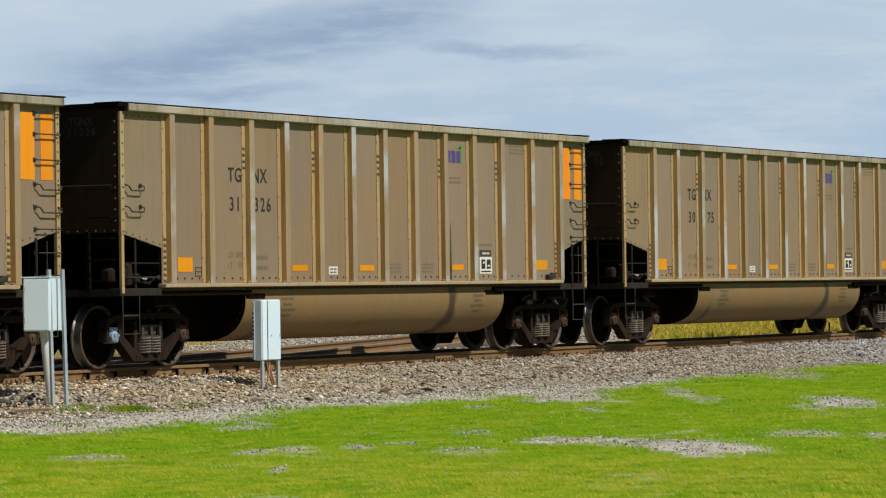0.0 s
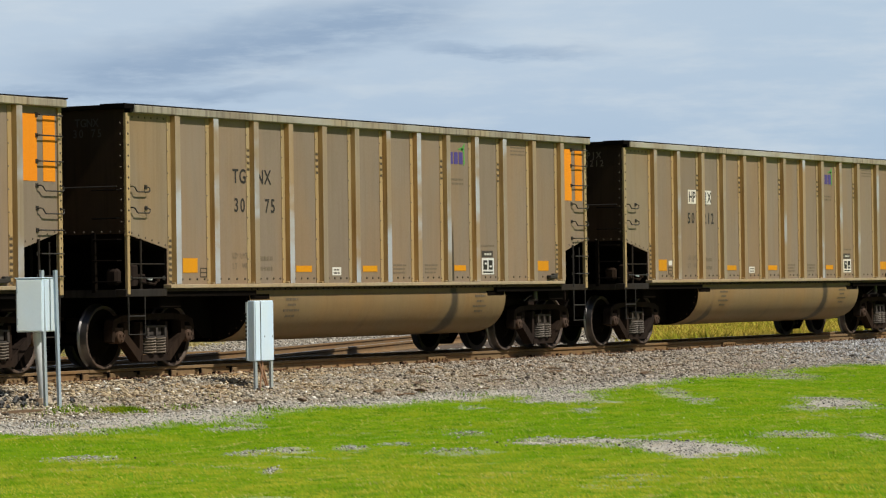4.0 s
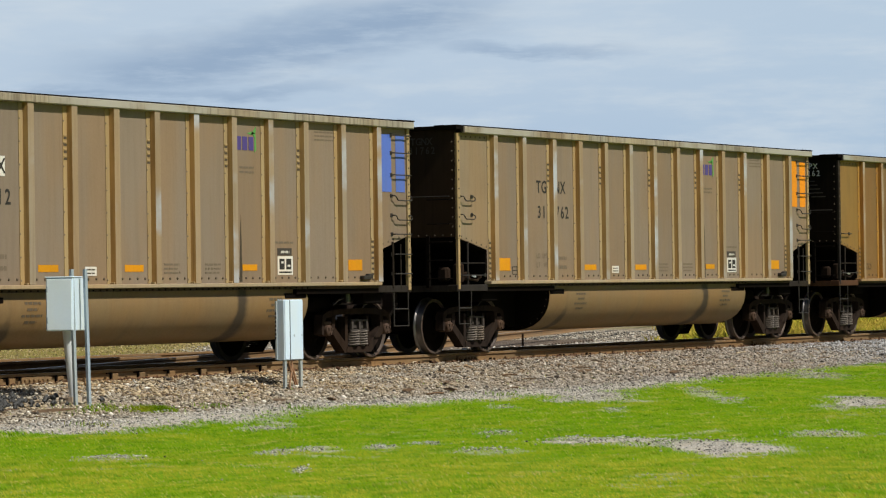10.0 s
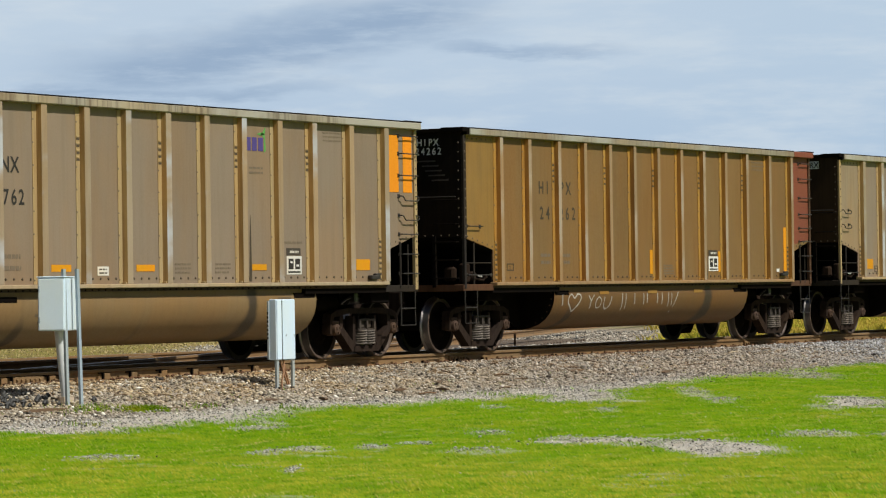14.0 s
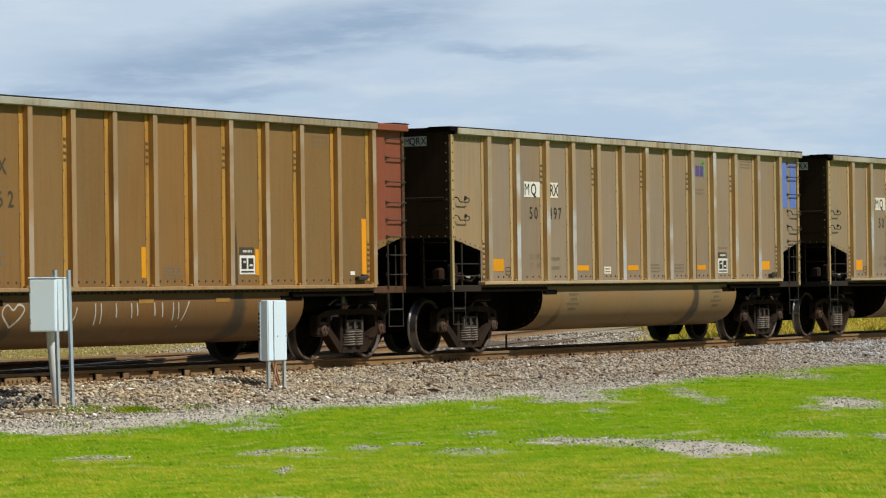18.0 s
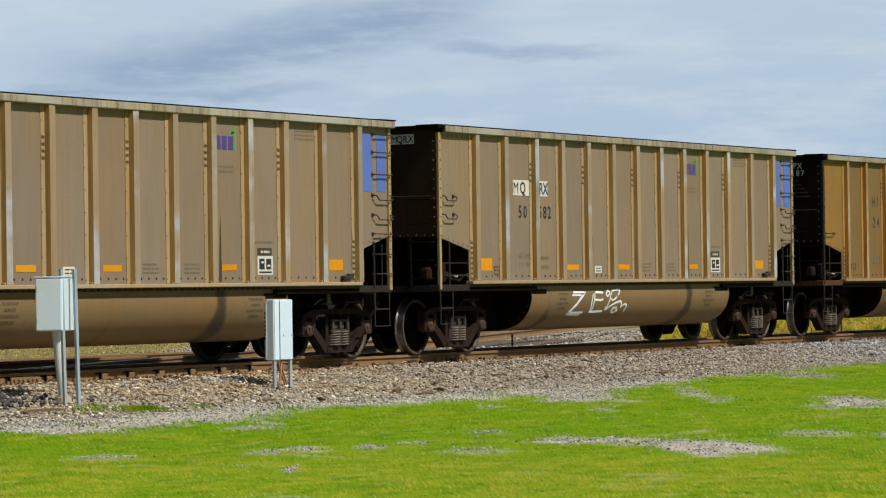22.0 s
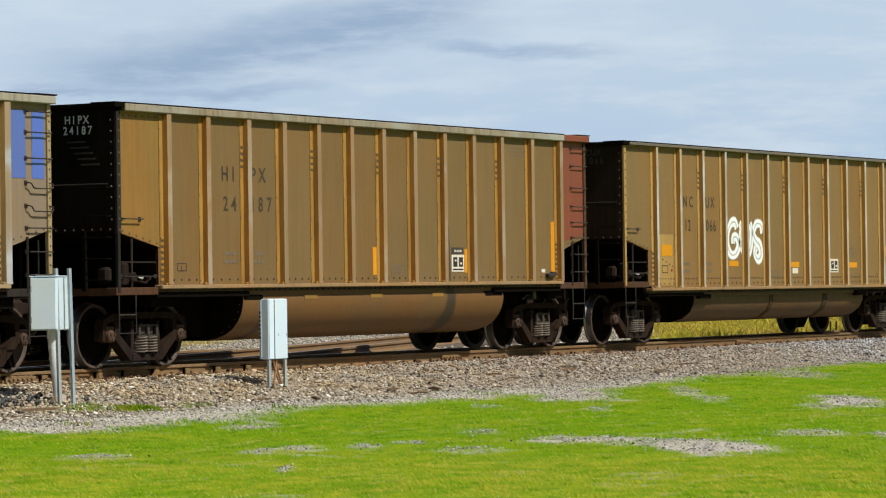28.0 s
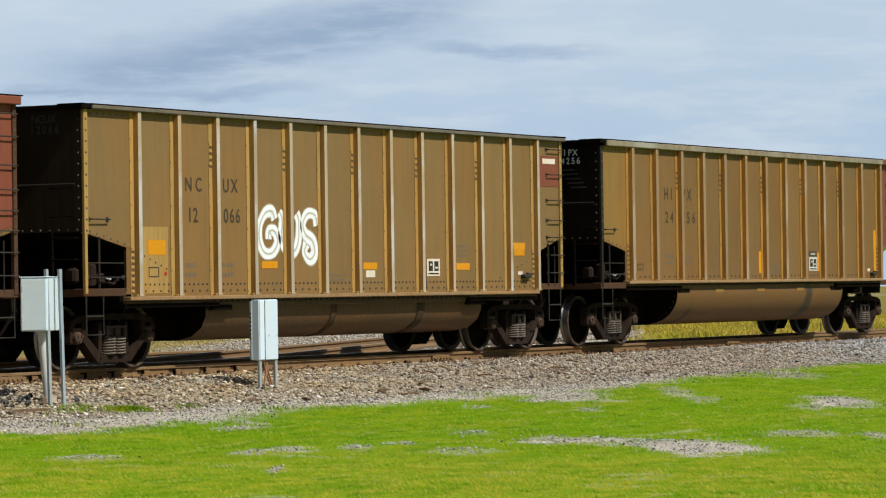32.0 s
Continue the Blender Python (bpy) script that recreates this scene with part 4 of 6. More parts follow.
def rivets(points, r=0.014, axis="y", out=-0.008):
    """Small six-sided rivet heads."""
    b = Build()
    for p in points:
        ring = [(r * math.cos(k * math.pi / 3), r * math.sin(k * math.pi / 3)) for k in range(6)]
        if axis == "y":
            v = [(p[0] + a, p[1], p[2] + c) for a, c in ring] + [(p[0] + a * 0.6, p[1] + out, p[2] + c * 0.6) for a, c in ring]
        else:
            v = [(p[0], p[1] + a, p[2] + c) for a, c in ring] + [(p[0] + out, p[1] + a * 0.6, p[2] + c * 0.6) for a, c in ring]
        b.add(v, [tuple(range(6, 12))] + [(k, (k + 1) % 6, 6 + (k + 1) % 6, 6 + k) for k in range(6)])
    return b


def bent_rung(x0, x1, z, drop, y=PANEL_Y, out=0.068, r=0.0105):
    """A grab iron: feet on the wall, arms out, and a bar that hangs lower than its feet."""
    yo = y - out
    return Build().tube([(x0, y, z), (x0, yo, z), (x0 + 0.05, yo, z - 0.012), (x0 + 0.10, yo, z - drop + 0.01), (x0 + 0.13, yo, z - drop), (x1 - 0.02, yo, z - drop), (x1 + 0.01, yo, z - drop + 0.02),
                         (x1 + 0.01, yo, z - 0.02), (x1 - 0.03, yo + 0.02, z), (x1 - 0.03, y, z)], r).box(x0 - 0.03, x0 + 0.03, y - 0.012, y, z - 0.03, z + 0.03).box(x1 - 0.03, x1 + 0.03, y - 0.012, y, z - 0.03, z + 0.03)


def straight_rung(x0, x1, z, y=PANEL_Y, out=0.065, r=0.0105):
    yo = y - out
    return Build().tube([(x0, y, z), (x0, yo, z), (x1, yo, z), (x1, y, z)], r).box(x0 - 0.03, x0 + 0.03, y - 0.012, y, z - 0.03, z + 0.03).box(x1 - 0.03, x1 + 0.03, y - 0.012, y, z - 0.03, z + 0.03)


def spring_mesh():
    b = Build()
    for dx in (-0.125, 0.125):
        pts = [(dx + 0.100 * math.cos(a), 0.100 * math.sin(a), 0.20 + 0.245 * a / (2 * math.pi * 6.2)) for a in [i * 2 * math.pi / 10 for i in range(63)]]
        b.tube(pts, 0.0135, 6)
    return b.mesh("spring", M["truck_light"], True)


def sideframe_mesh():
    """A cast three-piece truck's side frame, seen along y; its middle at x 0."""
    b = Build()
    y0, y1 = -0.075, 0.075
    b.prism([(-1.07, 0.56), (-1.03, 0.70), (-0.86, 0.76), (-0.5, 0.79), (0.5, 0.79), (0.86, 0.76), (1.03, 0.70), (1.07, 0.56), (0.98, 0.56), (0.93, 0.65), (0.55, 0.70), (-0.55, 0.70), (-0.93, 0.65), (-0.98, 0.56)], y0, y1)
    for s in (-1, 1):
        b.prism([(s * 0.68, 0.68), (s * 0.79, 0.66), (s * 0.79, 0.42), (s * 0.41, 0.10), (s * 0.30, 0.11), (s * 0.36, 0.24), (s * 0.70, 0.50)], y0 - 0.015, y1)
        b.prism([(s * 0.36, 0.67), (s * 0.29, 0.67), (s * 0.29, 0.18), (s * 0.38, 0.18)], y0, y1)
        b.prism([(s * 1.05, 0.60), (s * 1.07, 0.40), (s * 1.01, 0.38), (s * 0.99, 0.60)], y0, y1)
    b.prism([(-0.37, 0.10), (0.37, 0.10), (0.35, 0.19), (-0.35, 0.19)], y0 - 0.03, y1 + 0.03)
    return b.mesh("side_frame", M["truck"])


def bolster_mesh():
    b = Build()
    b.box(-0.20, 0.20, -1.10, 1.10, 0.46, 0.62, 0.02)
    b.box(-0.30, 0.30, -0.45, 0.45, 0.50, 0.74, 0.02)
    for s in (-1, 1):
        b.box(-0.25, 0.25, s * 1.13 - 0.02, s * 1.13 + 0.02, 0.585, 0.615)
        b.box(-0.25, -0.20, s * 1.13 - 0.02, s * 1.13 + 0.02, 0.46, 0.585)
        b.box(-0.025, 0.025, s * 1.13 - 0.02, s * 1.13 + 0.02, 0.46, 0.585)
        b.box(0.20, 0.25, s * 1.13 - 0.02, s * 1.13 + 0.02, 0.46, 0.585)
        b.box(-0.27, 0.27, s * 1.12 - 0.02, s * 1.12 + 0.02, 0.435, 0.465)
    return b.mesh("bolster", M["truck_mid"])


def wheel_mesh():
    """One wheel of 36 inches, its outer face towards -y, the running face under the rail's middle."""
    prof = [(0.075, 0.09), (0.06, 0.33), (0.07, 0.40), (0.075, 0.482), (0.055, 0.487), (0.035, 0.463), (-0.07, 0.456), (-0.075, 0.450), (-0.075, 0.424), (-0.045, 0.405), (0.0, 0.25), (-0.06, 0.15), (-0.10, 0.13), (-0.10, 0.085)]
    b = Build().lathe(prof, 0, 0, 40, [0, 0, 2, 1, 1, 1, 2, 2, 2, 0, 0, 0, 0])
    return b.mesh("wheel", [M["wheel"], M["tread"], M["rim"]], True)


def axle_mesh():
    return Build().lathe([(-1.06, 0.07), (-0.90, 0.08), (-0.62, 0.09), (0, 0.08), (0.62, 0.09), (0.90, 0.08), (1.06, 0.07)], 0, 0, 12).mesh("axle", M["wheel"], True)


def bearing_mesh(mat):
    b = Build().lathe([(-1.145, 0.040), (-1.14, 0.070), (-1.125, 0.088), (-1.06, 0.092), (-0.94, 0.092)], 0, 0, 16)
    for k in range(3):
        a = k * 2.094 + 0.5
        b.box(0.05 * math.cos(a) - 0.018, 0.05 * math.cos(a) + 0.018, -1.158, -1.138, 0.05 * math.sin(a) - 0.018, 0.05 * math.sin(a) + 0.018)
    b.box(-0.11, 0.11, -1.10, -0.92, 0.085, 0.14, 0.01)
    return b.mesh("bearing", mat, True)


def make_truck(car, cx, blue=False):
    """bolster > side frames, springs, bearings; the wheelsets turn on their own."""
    truck = part("truck", cached("bolster", bolster_mesh), None, car, "grimy three-piece truck with dusty springs")
    truck.location = (cx, 0, 0)
    for s in (-1, 1):
        part("side_frame", cached("frame", sideframe_mesh), None, truck).location = (0, s * 1.02, 0)
        for dy in (-0.06, 0.14):
            part("spring", cached("spring", spring_mesh), None, truck, "dusty coil springs").location = (0, s * 1.03 + dy, 0)
        for k in (-1, 1):
            mat = "cap_blue" if blue and k < 0 and s < 0 else "cap"
            o = part("bearing", cached("bearing" + mat, lambda: bearing_mesh(M[mat])), None, truck)
            o.matrix_basis = pose(k * BASE / 2, 0, WHEEL_R, 0, 0, 0 if s < 0 else 180)
    sets = []
    for k in (-1, 1):
        axle = part("wheelset", cached("axle", axle_mesh), None, car)
        axle.location = (cx + k * BASE / 2, 0, WHEEL_R)
        for s in (-1, 1):
            part("wheel", cached("wheel", wheel_mesh), None, axle, "worn brown steel wheel with bright tread").matrix_basis = pose(0, s * 0.765, 0, 0, 0, 0 if s < 0 else 180)
        sets.append(axle)
    return sets


KINDS = {
    "tan": dict(panel="tan", flange="tan_clean", rib="rib", chord="chord", top=3.755, chord_h=0.11, sill=1.11, lip=0.095, belly="belly_tan", post="tan_clean", lipm="sill_tan", deck="grey_steel", post2="tan_clean", rung=2, face=0.135, edge=0.070, first="tan_first", flank="flank_tan"),
    "gold": dict(panel="gold", flange="gold_clean", rib="rib_gold", chord="chord_gold", top=3.732, chord_h=0.108, sill=1.08, lip=0.095, belly="belly_gold", post="grey_steel", lipm="sill_gold", deck="rust_brown", post2="rust_brown", rung=1, face=0.110, edge=0.055, first="gold_first", flank="flank_gold"),
    "brown": dict(panel="brown", flange="brown_clean", rib="rib_brown", chord="chord_thin", top=3.70, chord_h=0.06, sill=0.95, lip=0.075, belly="belly_brown", post="brown_clean", lipm="sill_gold", deck="rust_brown", post2="brown_clean", rung=1, face=0.085, edge=0.060, first="brown", flank="flank_brown"),
}


def both(name, key, make, car, label=""):
    """A piece on the near side and its twin, turned about the car's middle, on the far side."""
    me = cached(key, make)
    a = part(name, me, None, car, label)
    b = part(name, me, None, car, label)
    b.matrix_basis = pose(LEN, 0, 0, 0, 0, 180)
    return a, b


def make_car(conf):
    kind = conf["kind"]
    K = KINDS[kind]
    rng = random.Random(conf["seed"])
    RIBS = RIBS_BY[kind]
    car = thing("coal_gondola", conf["label"], "railway wagon", "cars of the coal train")
    top, sill, lip = K["top"], K["sill"], K["lip"]
    low = top - K["chord_h"]
    wall = sill + lip
    # side panels, one to each bay
    edges = [0.06] + RIBS + [LEN - 0.06]
    cut_in, cut_out = 1.70, 1.93
    for i in range(NRIB + 1):
        a, b = edges[i], edges[i + 1]

        def panel(a=a, b=b, i=i):
            if i == 0:
                o = [(a, cut_out), (b - 0.1, cut_in), (b - 0.1, wall), (b, wall), (b, low), (a, low)]
            elif i == NRIB:
                o = [(b, cut_out), (b, low), (a, low), (a, wall), (a + 0.1, wall), (a + 0.1, cut_in)]
            else:
                o = [(a, wall), (b, wall), (b, low), (a, low)]
            return Build().prism(o, PANEL_Y, PANEL_Y + 0.012).mesh("side_panel", M[K["first"] if i == 0 else conf.get("paint", K["panel"])])

        both("side_panel", ("panel", kind, conf.get("paint"), i), panel, car)
    # ribs with their flanges
    for i, x in enumerate(RIBS):

        def rib(x=x):
            a, b = x - K["edge"], x - K["edge"] + K["face"]
            o = [(a, FACE_Y), (b, FACE_Y), (b + 0.012, PANEL_Y), (b - 0.004, PANEL_Y), (b - 0.014, FACE_Y + 0.012), (a + 0.014, FACE_Y + 0.012), (a + 0.004, PANEL_Y), (a - 0.012, PANEL_Y)]
            q = Build().prism(o, wall + 0.005, low, "z")
            # the front is bare metal, the flanks keep their paint
            q.m = [0, 0, 0] + [1] * 7
            return q.mesh("rib", [M[K["rib"]], M[K["flank"]]])

        def flange(x=x, i=i):
            b = Build()
            e = x - K["edge"]
            b.box(e - 0.105, e - 0.013, PANEL_Y - 0.009, PANEL_Y, wall + 0.005, low - 0.01)
            b.box(e + K["face"] + 0.015, e + K["face"] + 0.08, PANEL_Y - 0.009, PANEL_Y, wall + 0.005, low - 0.01)
            return b.mesh("flange", M[K["flange"]])

        def studs(x=x, i=i):
            r = random.Random(i * 7 + len(kind))
            zs = [wall + 0.06 + 0.31 * k for k in range(9)]
            q = rivets([(x - K["edge"] - 0.092 + r.uniform(-0.004, 0.004), PANEL_Y - 0.009, z) for z in zs], 0.015).mesh("riveted_seam", M["rivet_lit"])
            return q

        def tabs(x=x, i=i):
            zs = [2.93 + 0.095 * k for k in range(4 + (i % 4 == 1))] if i % 2 == 0 else []
            if i in (0, NRIB - 1):
                zs = [wall + 0.05 + 0.085 * k for k in range(8)]
            b = Build()
            for z in zs:
                e = x - K["edge"]
                b.prism([(PANEL_Y - 0.009, z), (PANEL_Y - 0.017, z + 0.012), (PANEL_Y - 0.017, z + 0.026), (PANEL_Y - 0.009, z + 0.030)], e - 0.090, e - 0.024, "x")
                # a dark strip below each tab paints in the tab's shadow
                b.slot = 1
                b.box(e - 0.092, e - 0.022, PANEL_Y - 0.013, PANEL_Y - 0.009, z - 0.030, z + 0.002)
                b.slot = 0
            return b.mesh("weld_tab", [M[K["flange"]], M["rivet"]])

        for s, o in enumerate(both("rib", ("rib", kind, i), rib, car)):
            part("flange", cached(("flange", kind, i), flange), None, o)
            part("riveted_seam", cached(("studs", kind, i), studs), None, o)
            if i % 2 == 0:
                part("weld_tab", cached(("tabs", kind, i), tabs), None, o)
        # the little gusset at the rib's foot
        both("gusset", ("gusset", kind, i), lambda x=x: Build().box(x - 0.10, x + 0.10, PANEL_Y - 0.07, PANEL_Y, wall + 0.0, wall + 0.03, 0.006).mesh("gusset", M[K["flange"]]), car)
    # rows of rivets along the foot of each bay
    for i in range(1, NRIB):
        a, b = RIBS[i - 1] + 0.2, RIBS[i] - 0.24
        def foot(a=a, b=b):
            n = 4
            pts = [(a + (b - a) * k / (n - 1), PANEL_Y, wall + 0.075) for k in range(n)]
            if kind == "brown":
                pts += [(a + (b - a) * k / 5, PANEL_Y, wall + 0.17) for k in range(6)]
            return rivets(pts, 0.021, "y", -0.014).mesh("riveted_seam", M["rivet"])
        both("riveted_seam", ("foot", kind, i), foot, car)
    # top chord, sill and its lip
    x0 = 0.13
    xe = LEN + 0.03
    xr = RIBS[-1] + 0.10 if conf.get("red_end") else xe
    both("top_chord", ("chord", kind, xr), lambda: Build().box(x0, xr, FACE_Y - 0.02, PANEL_Y + 0.06, low, top, 0.012).mesh("top_chord", M[K["chord"]]), car, "weathered aluminium top chord")
    both("chord_rim", ("rim", kind, xr), lambda: Build().box(x0, xr, FACE_Y - 0.016, PANEL_Y + 0.05, top, top + 0.018, 0.003).mesh("chord_rim", M["end_black"]), car, "coal-blackened rim")
    if conf.get("red_end"):
        part("chord_end", Build().box(xr, LEN + 0.02, FACE_Y - 0.02, PANEL_Y + 0.06, low, top + 0.005, 0.012), M["red"], car, "faded red chord end")
    both("side_sill", ("sill", kind), lambda: Build().box(1.02, LEN - 1.02, FACE_Y - 0.005, PANEL_Y + 0.05, wall - 0.056, wall, 0.008).mesh("side_sill", M[K["lipm"]]), car)
    # the web's dark colour stands in for the shade under the lip
    both("sill_web", ("web", kind), lambda: Build().box(1.02, LEN - 1.02, PANEL_Y - 0.022, PANEL_Y + 0.05, wall - 0.10, wall - 0.056).mesh("sill_web", M["grime"]), car)
    # the long angle under the sill: dusty along the tub, black towards both ends
    both("sill_angle", ("angle", kind), lambda: Build().box(3.45, LEN - 3.45, PANEL_Y + 0.055, -1.30, sill - 0.09, wall - 0.10, 0.006).mesh("sill_angle", M[K["belly"]]), car)
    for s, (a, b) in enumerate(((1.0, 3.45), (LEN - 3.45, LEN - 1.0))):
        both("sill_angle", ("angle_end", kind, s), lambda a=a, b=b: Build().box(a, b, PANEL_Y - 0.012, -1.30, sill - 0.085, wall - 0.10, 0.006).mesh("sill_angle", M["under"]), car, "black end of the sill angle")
    # corner posts and black corner caps
    both("corner_post", ("post", kind), lambda: Build().box(0.0, 0.095, PANEL_Y - 0.03, PANEL_Y + 0.03, cut_out - 0.03, low, 0.006).mesh("corner_post", M[K["post"]]), car)
    both("post_foot", ("postfoot", kind), lambda: Build().box(0.01, 0.075, PANEL_Y - 0.026, PANEL_Y + 0.026, 1.07, cut_out - 0.03, 0.006).mesh("post_foot", M[K["post"]]), car)
    both("corner_post", ("post2", kind), lambda: Build().box(LEN - 0.085, LEN, PANEL_Y - 0.03, PANEL_Y + 0.03, 1.07, low, 0.006).mesh("corner_post", M[K["post2"]]), car)
    both("riveted_seam", ("postrivets", kind), lambda: rivets([(0.048, PANEL_Y - 0.03, 1.95 + 0.155 * k) for k in range(11)], 0.02).mesh("riveted_seam", M["rivet"]), car)
    both("riveted_seam", ("postrivets2", kind), lambda: rivets([(LEN - 0.045, PANEL_Y - 0.03, 1.2 + 0.13 * k) for k in range(19)], 0.017).mesh("riveted_seam", M["rivet"]), car)
    both("riveted_seam", ("cutrivets", kind), lambda: rivets([(0.16 + 0.17 * k, PANEL_Y, cut_out + 0.045 - 0.2 * (0.16 + 0.17 * k) ) for k in range(6)] + [(LEN - 0.16 - 0.17 * k, PANEL_Y, cut_out + 0.045 - 0.2 * (0.16 + 0.17 * k)) for k in range(6)], 0.018).mesh("riveted_seam", M["rivet"]), car)
    both("corner_cap", ("cap", kind), lambda: Build().box(-0.10, 0.14, FACE_Y + 0.005, -1.15, top - 0.06, top + 0.018, 0.008).box(0.05, 0.128, FACE_Y + 0.01, -1.40, low + 0.004, top - 0.03).mesh("corner_cap", M["under"]), car, "black corner cap")
    both("corner_cap", ("cap2", kind), lambda: Build().box(LEN - 0.42, LEN + 0.09, FACE_Y + 0.0, -1.20, top + 0.010, top + 0.028, 0.006).mesh("corner_cap", M["under"]), car, "thin black corner plate")
    both("riveted_seam", ("toprivets", kind), lambda: rivets([(0.20 + 0.16 * k, PANEL_Y, low - 0.055) for k in range(6)], 0.017).mesh("riveted_seam", M["rivet"]), car)
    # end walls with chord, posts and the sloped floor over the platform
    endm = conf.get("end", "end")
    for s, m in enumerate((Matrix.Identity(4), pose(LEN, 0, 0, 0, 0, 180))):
        e = part("end_wall", cached(("end", endm, kind), lambda: Build().box(0.0, 0.03, -1.49, 1.49, 1.93, top - 0.055).mesh("end_wall", M[endm])), None, car, "dark end wall, grime and shade in its colour")
        e.matrix_basis = m
        part("end_chord", cached(("endchord", kind), lambda: Build().box(-0.09, 0.09, -1.25, 1.25, top - 0.055, top + 0.005, 0.01).mesh("end_chord", M["end_black"])), None, e)
        part("riveted_seam", cached(("endrivets", kind), lambda: rivets([(-0.003, -1.40 + 0.155 * k, 1.96) for k in range(19)] + [(-0.003, -1.43, 2.1 + 0.155 * k) for k in range(10)], 0.016, "x").mesh("riveted_seam", M["rivet"])), None, e)
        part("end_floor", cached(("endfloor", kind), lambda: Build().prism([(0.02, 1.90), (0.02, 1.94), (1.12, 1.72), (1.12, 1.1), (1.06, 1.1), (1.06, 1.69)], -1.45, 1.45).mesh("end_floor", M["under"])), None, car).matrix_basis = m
        part("platform", cached(("platform", kind), lambda: Build().box(-0.02, 1.02, FACE_Y + 0.07, -1.33, 1.035, 1.145, 0.008).box(-0.02, 0.10, -1.33, 1.33, 1.03, 1.14).box(0.1, 1.02, -1.33, 1.45, 1.035, 1.06).mesh("platform", M[K["deck"]])), None, car, "steel end platform").matrix_basis = m
        # stanchions and rails beneath the cut corner
        part("handrail", cached("handrail", lambda: Build().tube([(0.42, -1.47, 1.14), (0.42, -1.47, 1.86)], 0.017).tube([(0.06, -1.47, 1.50), (1.02, -1.47, 1.50)], 0.012).mesh("handrail", M["grey_steel"])), None, car).matrix_basis = m
        for z in (1.25, 1.55, 1.85, 2.15, 2.55):
            part("end_rung", cached(("endrung", z), lambda z=z: Build().tube([(0.0, -1.42, z), (-0.10, -1.42, z), (-0.10, -1.0, z), (0.0, -1.0, z)], 0.011).mesh("end_rung", M["under"])), None, car).matrix_basis = m
        for py in (-0.96, 0.96):
            part("end_post", cached(("endpost", py), lambda py=py: Build().box(-0.03, 0.03, py - 0.03, py + 0.03, 1.1, 1.95).mesh("end_post", M["under"])), None, car).matrix_basis = m
        part("end_handrail", cached("endbar", lambda: Build().tube([(-0.06, -1.4, 2.60), (-0.06, 1.4, 2.60)], 0.012).mesh("end_handrail", M["black_bar"])), None, car).matrix_basis = m
        # coupler and hoses
        part("coupler", cached("coupler", lambda: Build().box(-0.40, 0.5, -0.10, 0.10, 0.78, 0.95, 0.02).box(-0.63, -0.33, -0.16, 0.13, 0.72, 1.0, 0.05).box(-0.05, 0.2, -0.3, 0.3, 0.70, 1.03, 0.02).mesh("coupler", M["truck"])), None, car, "rusty knuckle coupler").matrix_basis = m
        part("air_hose", cached("hose", lambda: Build().tube([(0.0, -0.35, 0.85), (-0.15, -0.36, 0.75), (-0.35, -0.33, 0.52), (-0.55, -0.22, 0.42), (-0.63, -0.14, 0.45)], 0.025, 7).mesh("air_hose", M["under"], True)), None, car).matrix_basis = m
        # stirrup step under the corner
        part("stirrup", cached("stirrup", lambda: Build().tube([(0.05, -1.50, 1.06), (0.05, -1.50, 0.50), (0.47, -1.50, 0.50), (0.47, -1.50, 1.06)], 0.013).tube([(0.05, -1.50, 0.76), (0.47, -1.50, 0.76)], 0.012).mesh("stirrup", M["black_bar"])), None, car).matrix_basis = m
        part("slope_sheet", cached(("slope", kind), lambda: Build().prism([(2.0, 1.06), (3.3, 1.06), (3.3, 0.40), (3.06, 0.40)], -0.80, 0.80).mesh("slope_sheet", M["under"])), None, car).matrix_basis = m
    # the ladder's foot: platform beam and a stirrup with two treads
    both("platform_beam", ("beam2", kind), lambda: Build().box(LEN - 1.02, LEN + 0.02, FACE_Y + 0.07, -1.335, 1.035, 1.145, 0.008).mesh("platform_beam", M[K["deck"]]), car)
    both("stirrup", "stirrup2", lambda: Build().tube([(LEN - 0.52, -1.50, 1.06), (LEN - 0.52, -1.50, 0.50), (LEN - 0.06, -1.50, 0.50), (LEN - 0.06, -1.50, 1.06)], 0.014).tube([(LEN - 0.52, -1.50, 0.77), (LEN - 0.06, -1.50, 0.77)], 0.013).mesh("stirrup", M["black_bar"]), car)
    # brake gear on the left platform
    part("brake_gear", cached("brake", lambda: Build().box(0.45, 0.62, -1.30, -1.15, 1.16, 1.50, 0.03).box(0.62, 0.80, -1.32, -1.2, 1.2, 1.36, 0.03).box(0.2, 0.35, -1.2, -1.0, 1.2, 1.44, 0.04).tube([(0.55, -1.36, 1.25), (0.9, -1.38, 1.21), (0.95, -1.40, 1.27)], 0.022).box(0.92, 0.98, -1.43, -1.37, 1.24, 1.30, 0.015).mesh("brake_gear", M["truck"])), None, car, "dusty brake gear on the platform")
    part("brake_lever", cached("lever", lambda: Build().tube([(0.66, -1.40, 1.30), (0.69, -1.42, 1.28), (0.72, -1.43, 1.28)], 0.009, 6).box(0.70, 0.745, -1.455, -1.41, 1.26, 1.305, 0.012).mesh("brake_lever", M["galv_light"])), None, car, "pale brake lever with a round grip")
    both("side_rung", ("lowbar", kind), lambda: straight_rung(0.10, 0.95, 1.30, PANEL_Y, 0.04).mesh("side_rung", M["black_bar"]), car)
    # grab irons and the ladder
    for z in ([2.60, 2.30] if K["rung"] == 2 else [2.11]):
        both("grab_iron", ("grab", kind, z), lambda z=z: (bent_rung(0.10, 0.52, z, 0.075) if kind == "tan" else straight_rung(0.12, 0.58, z)).mesh("grab_iron", M["black_bar"]), car)
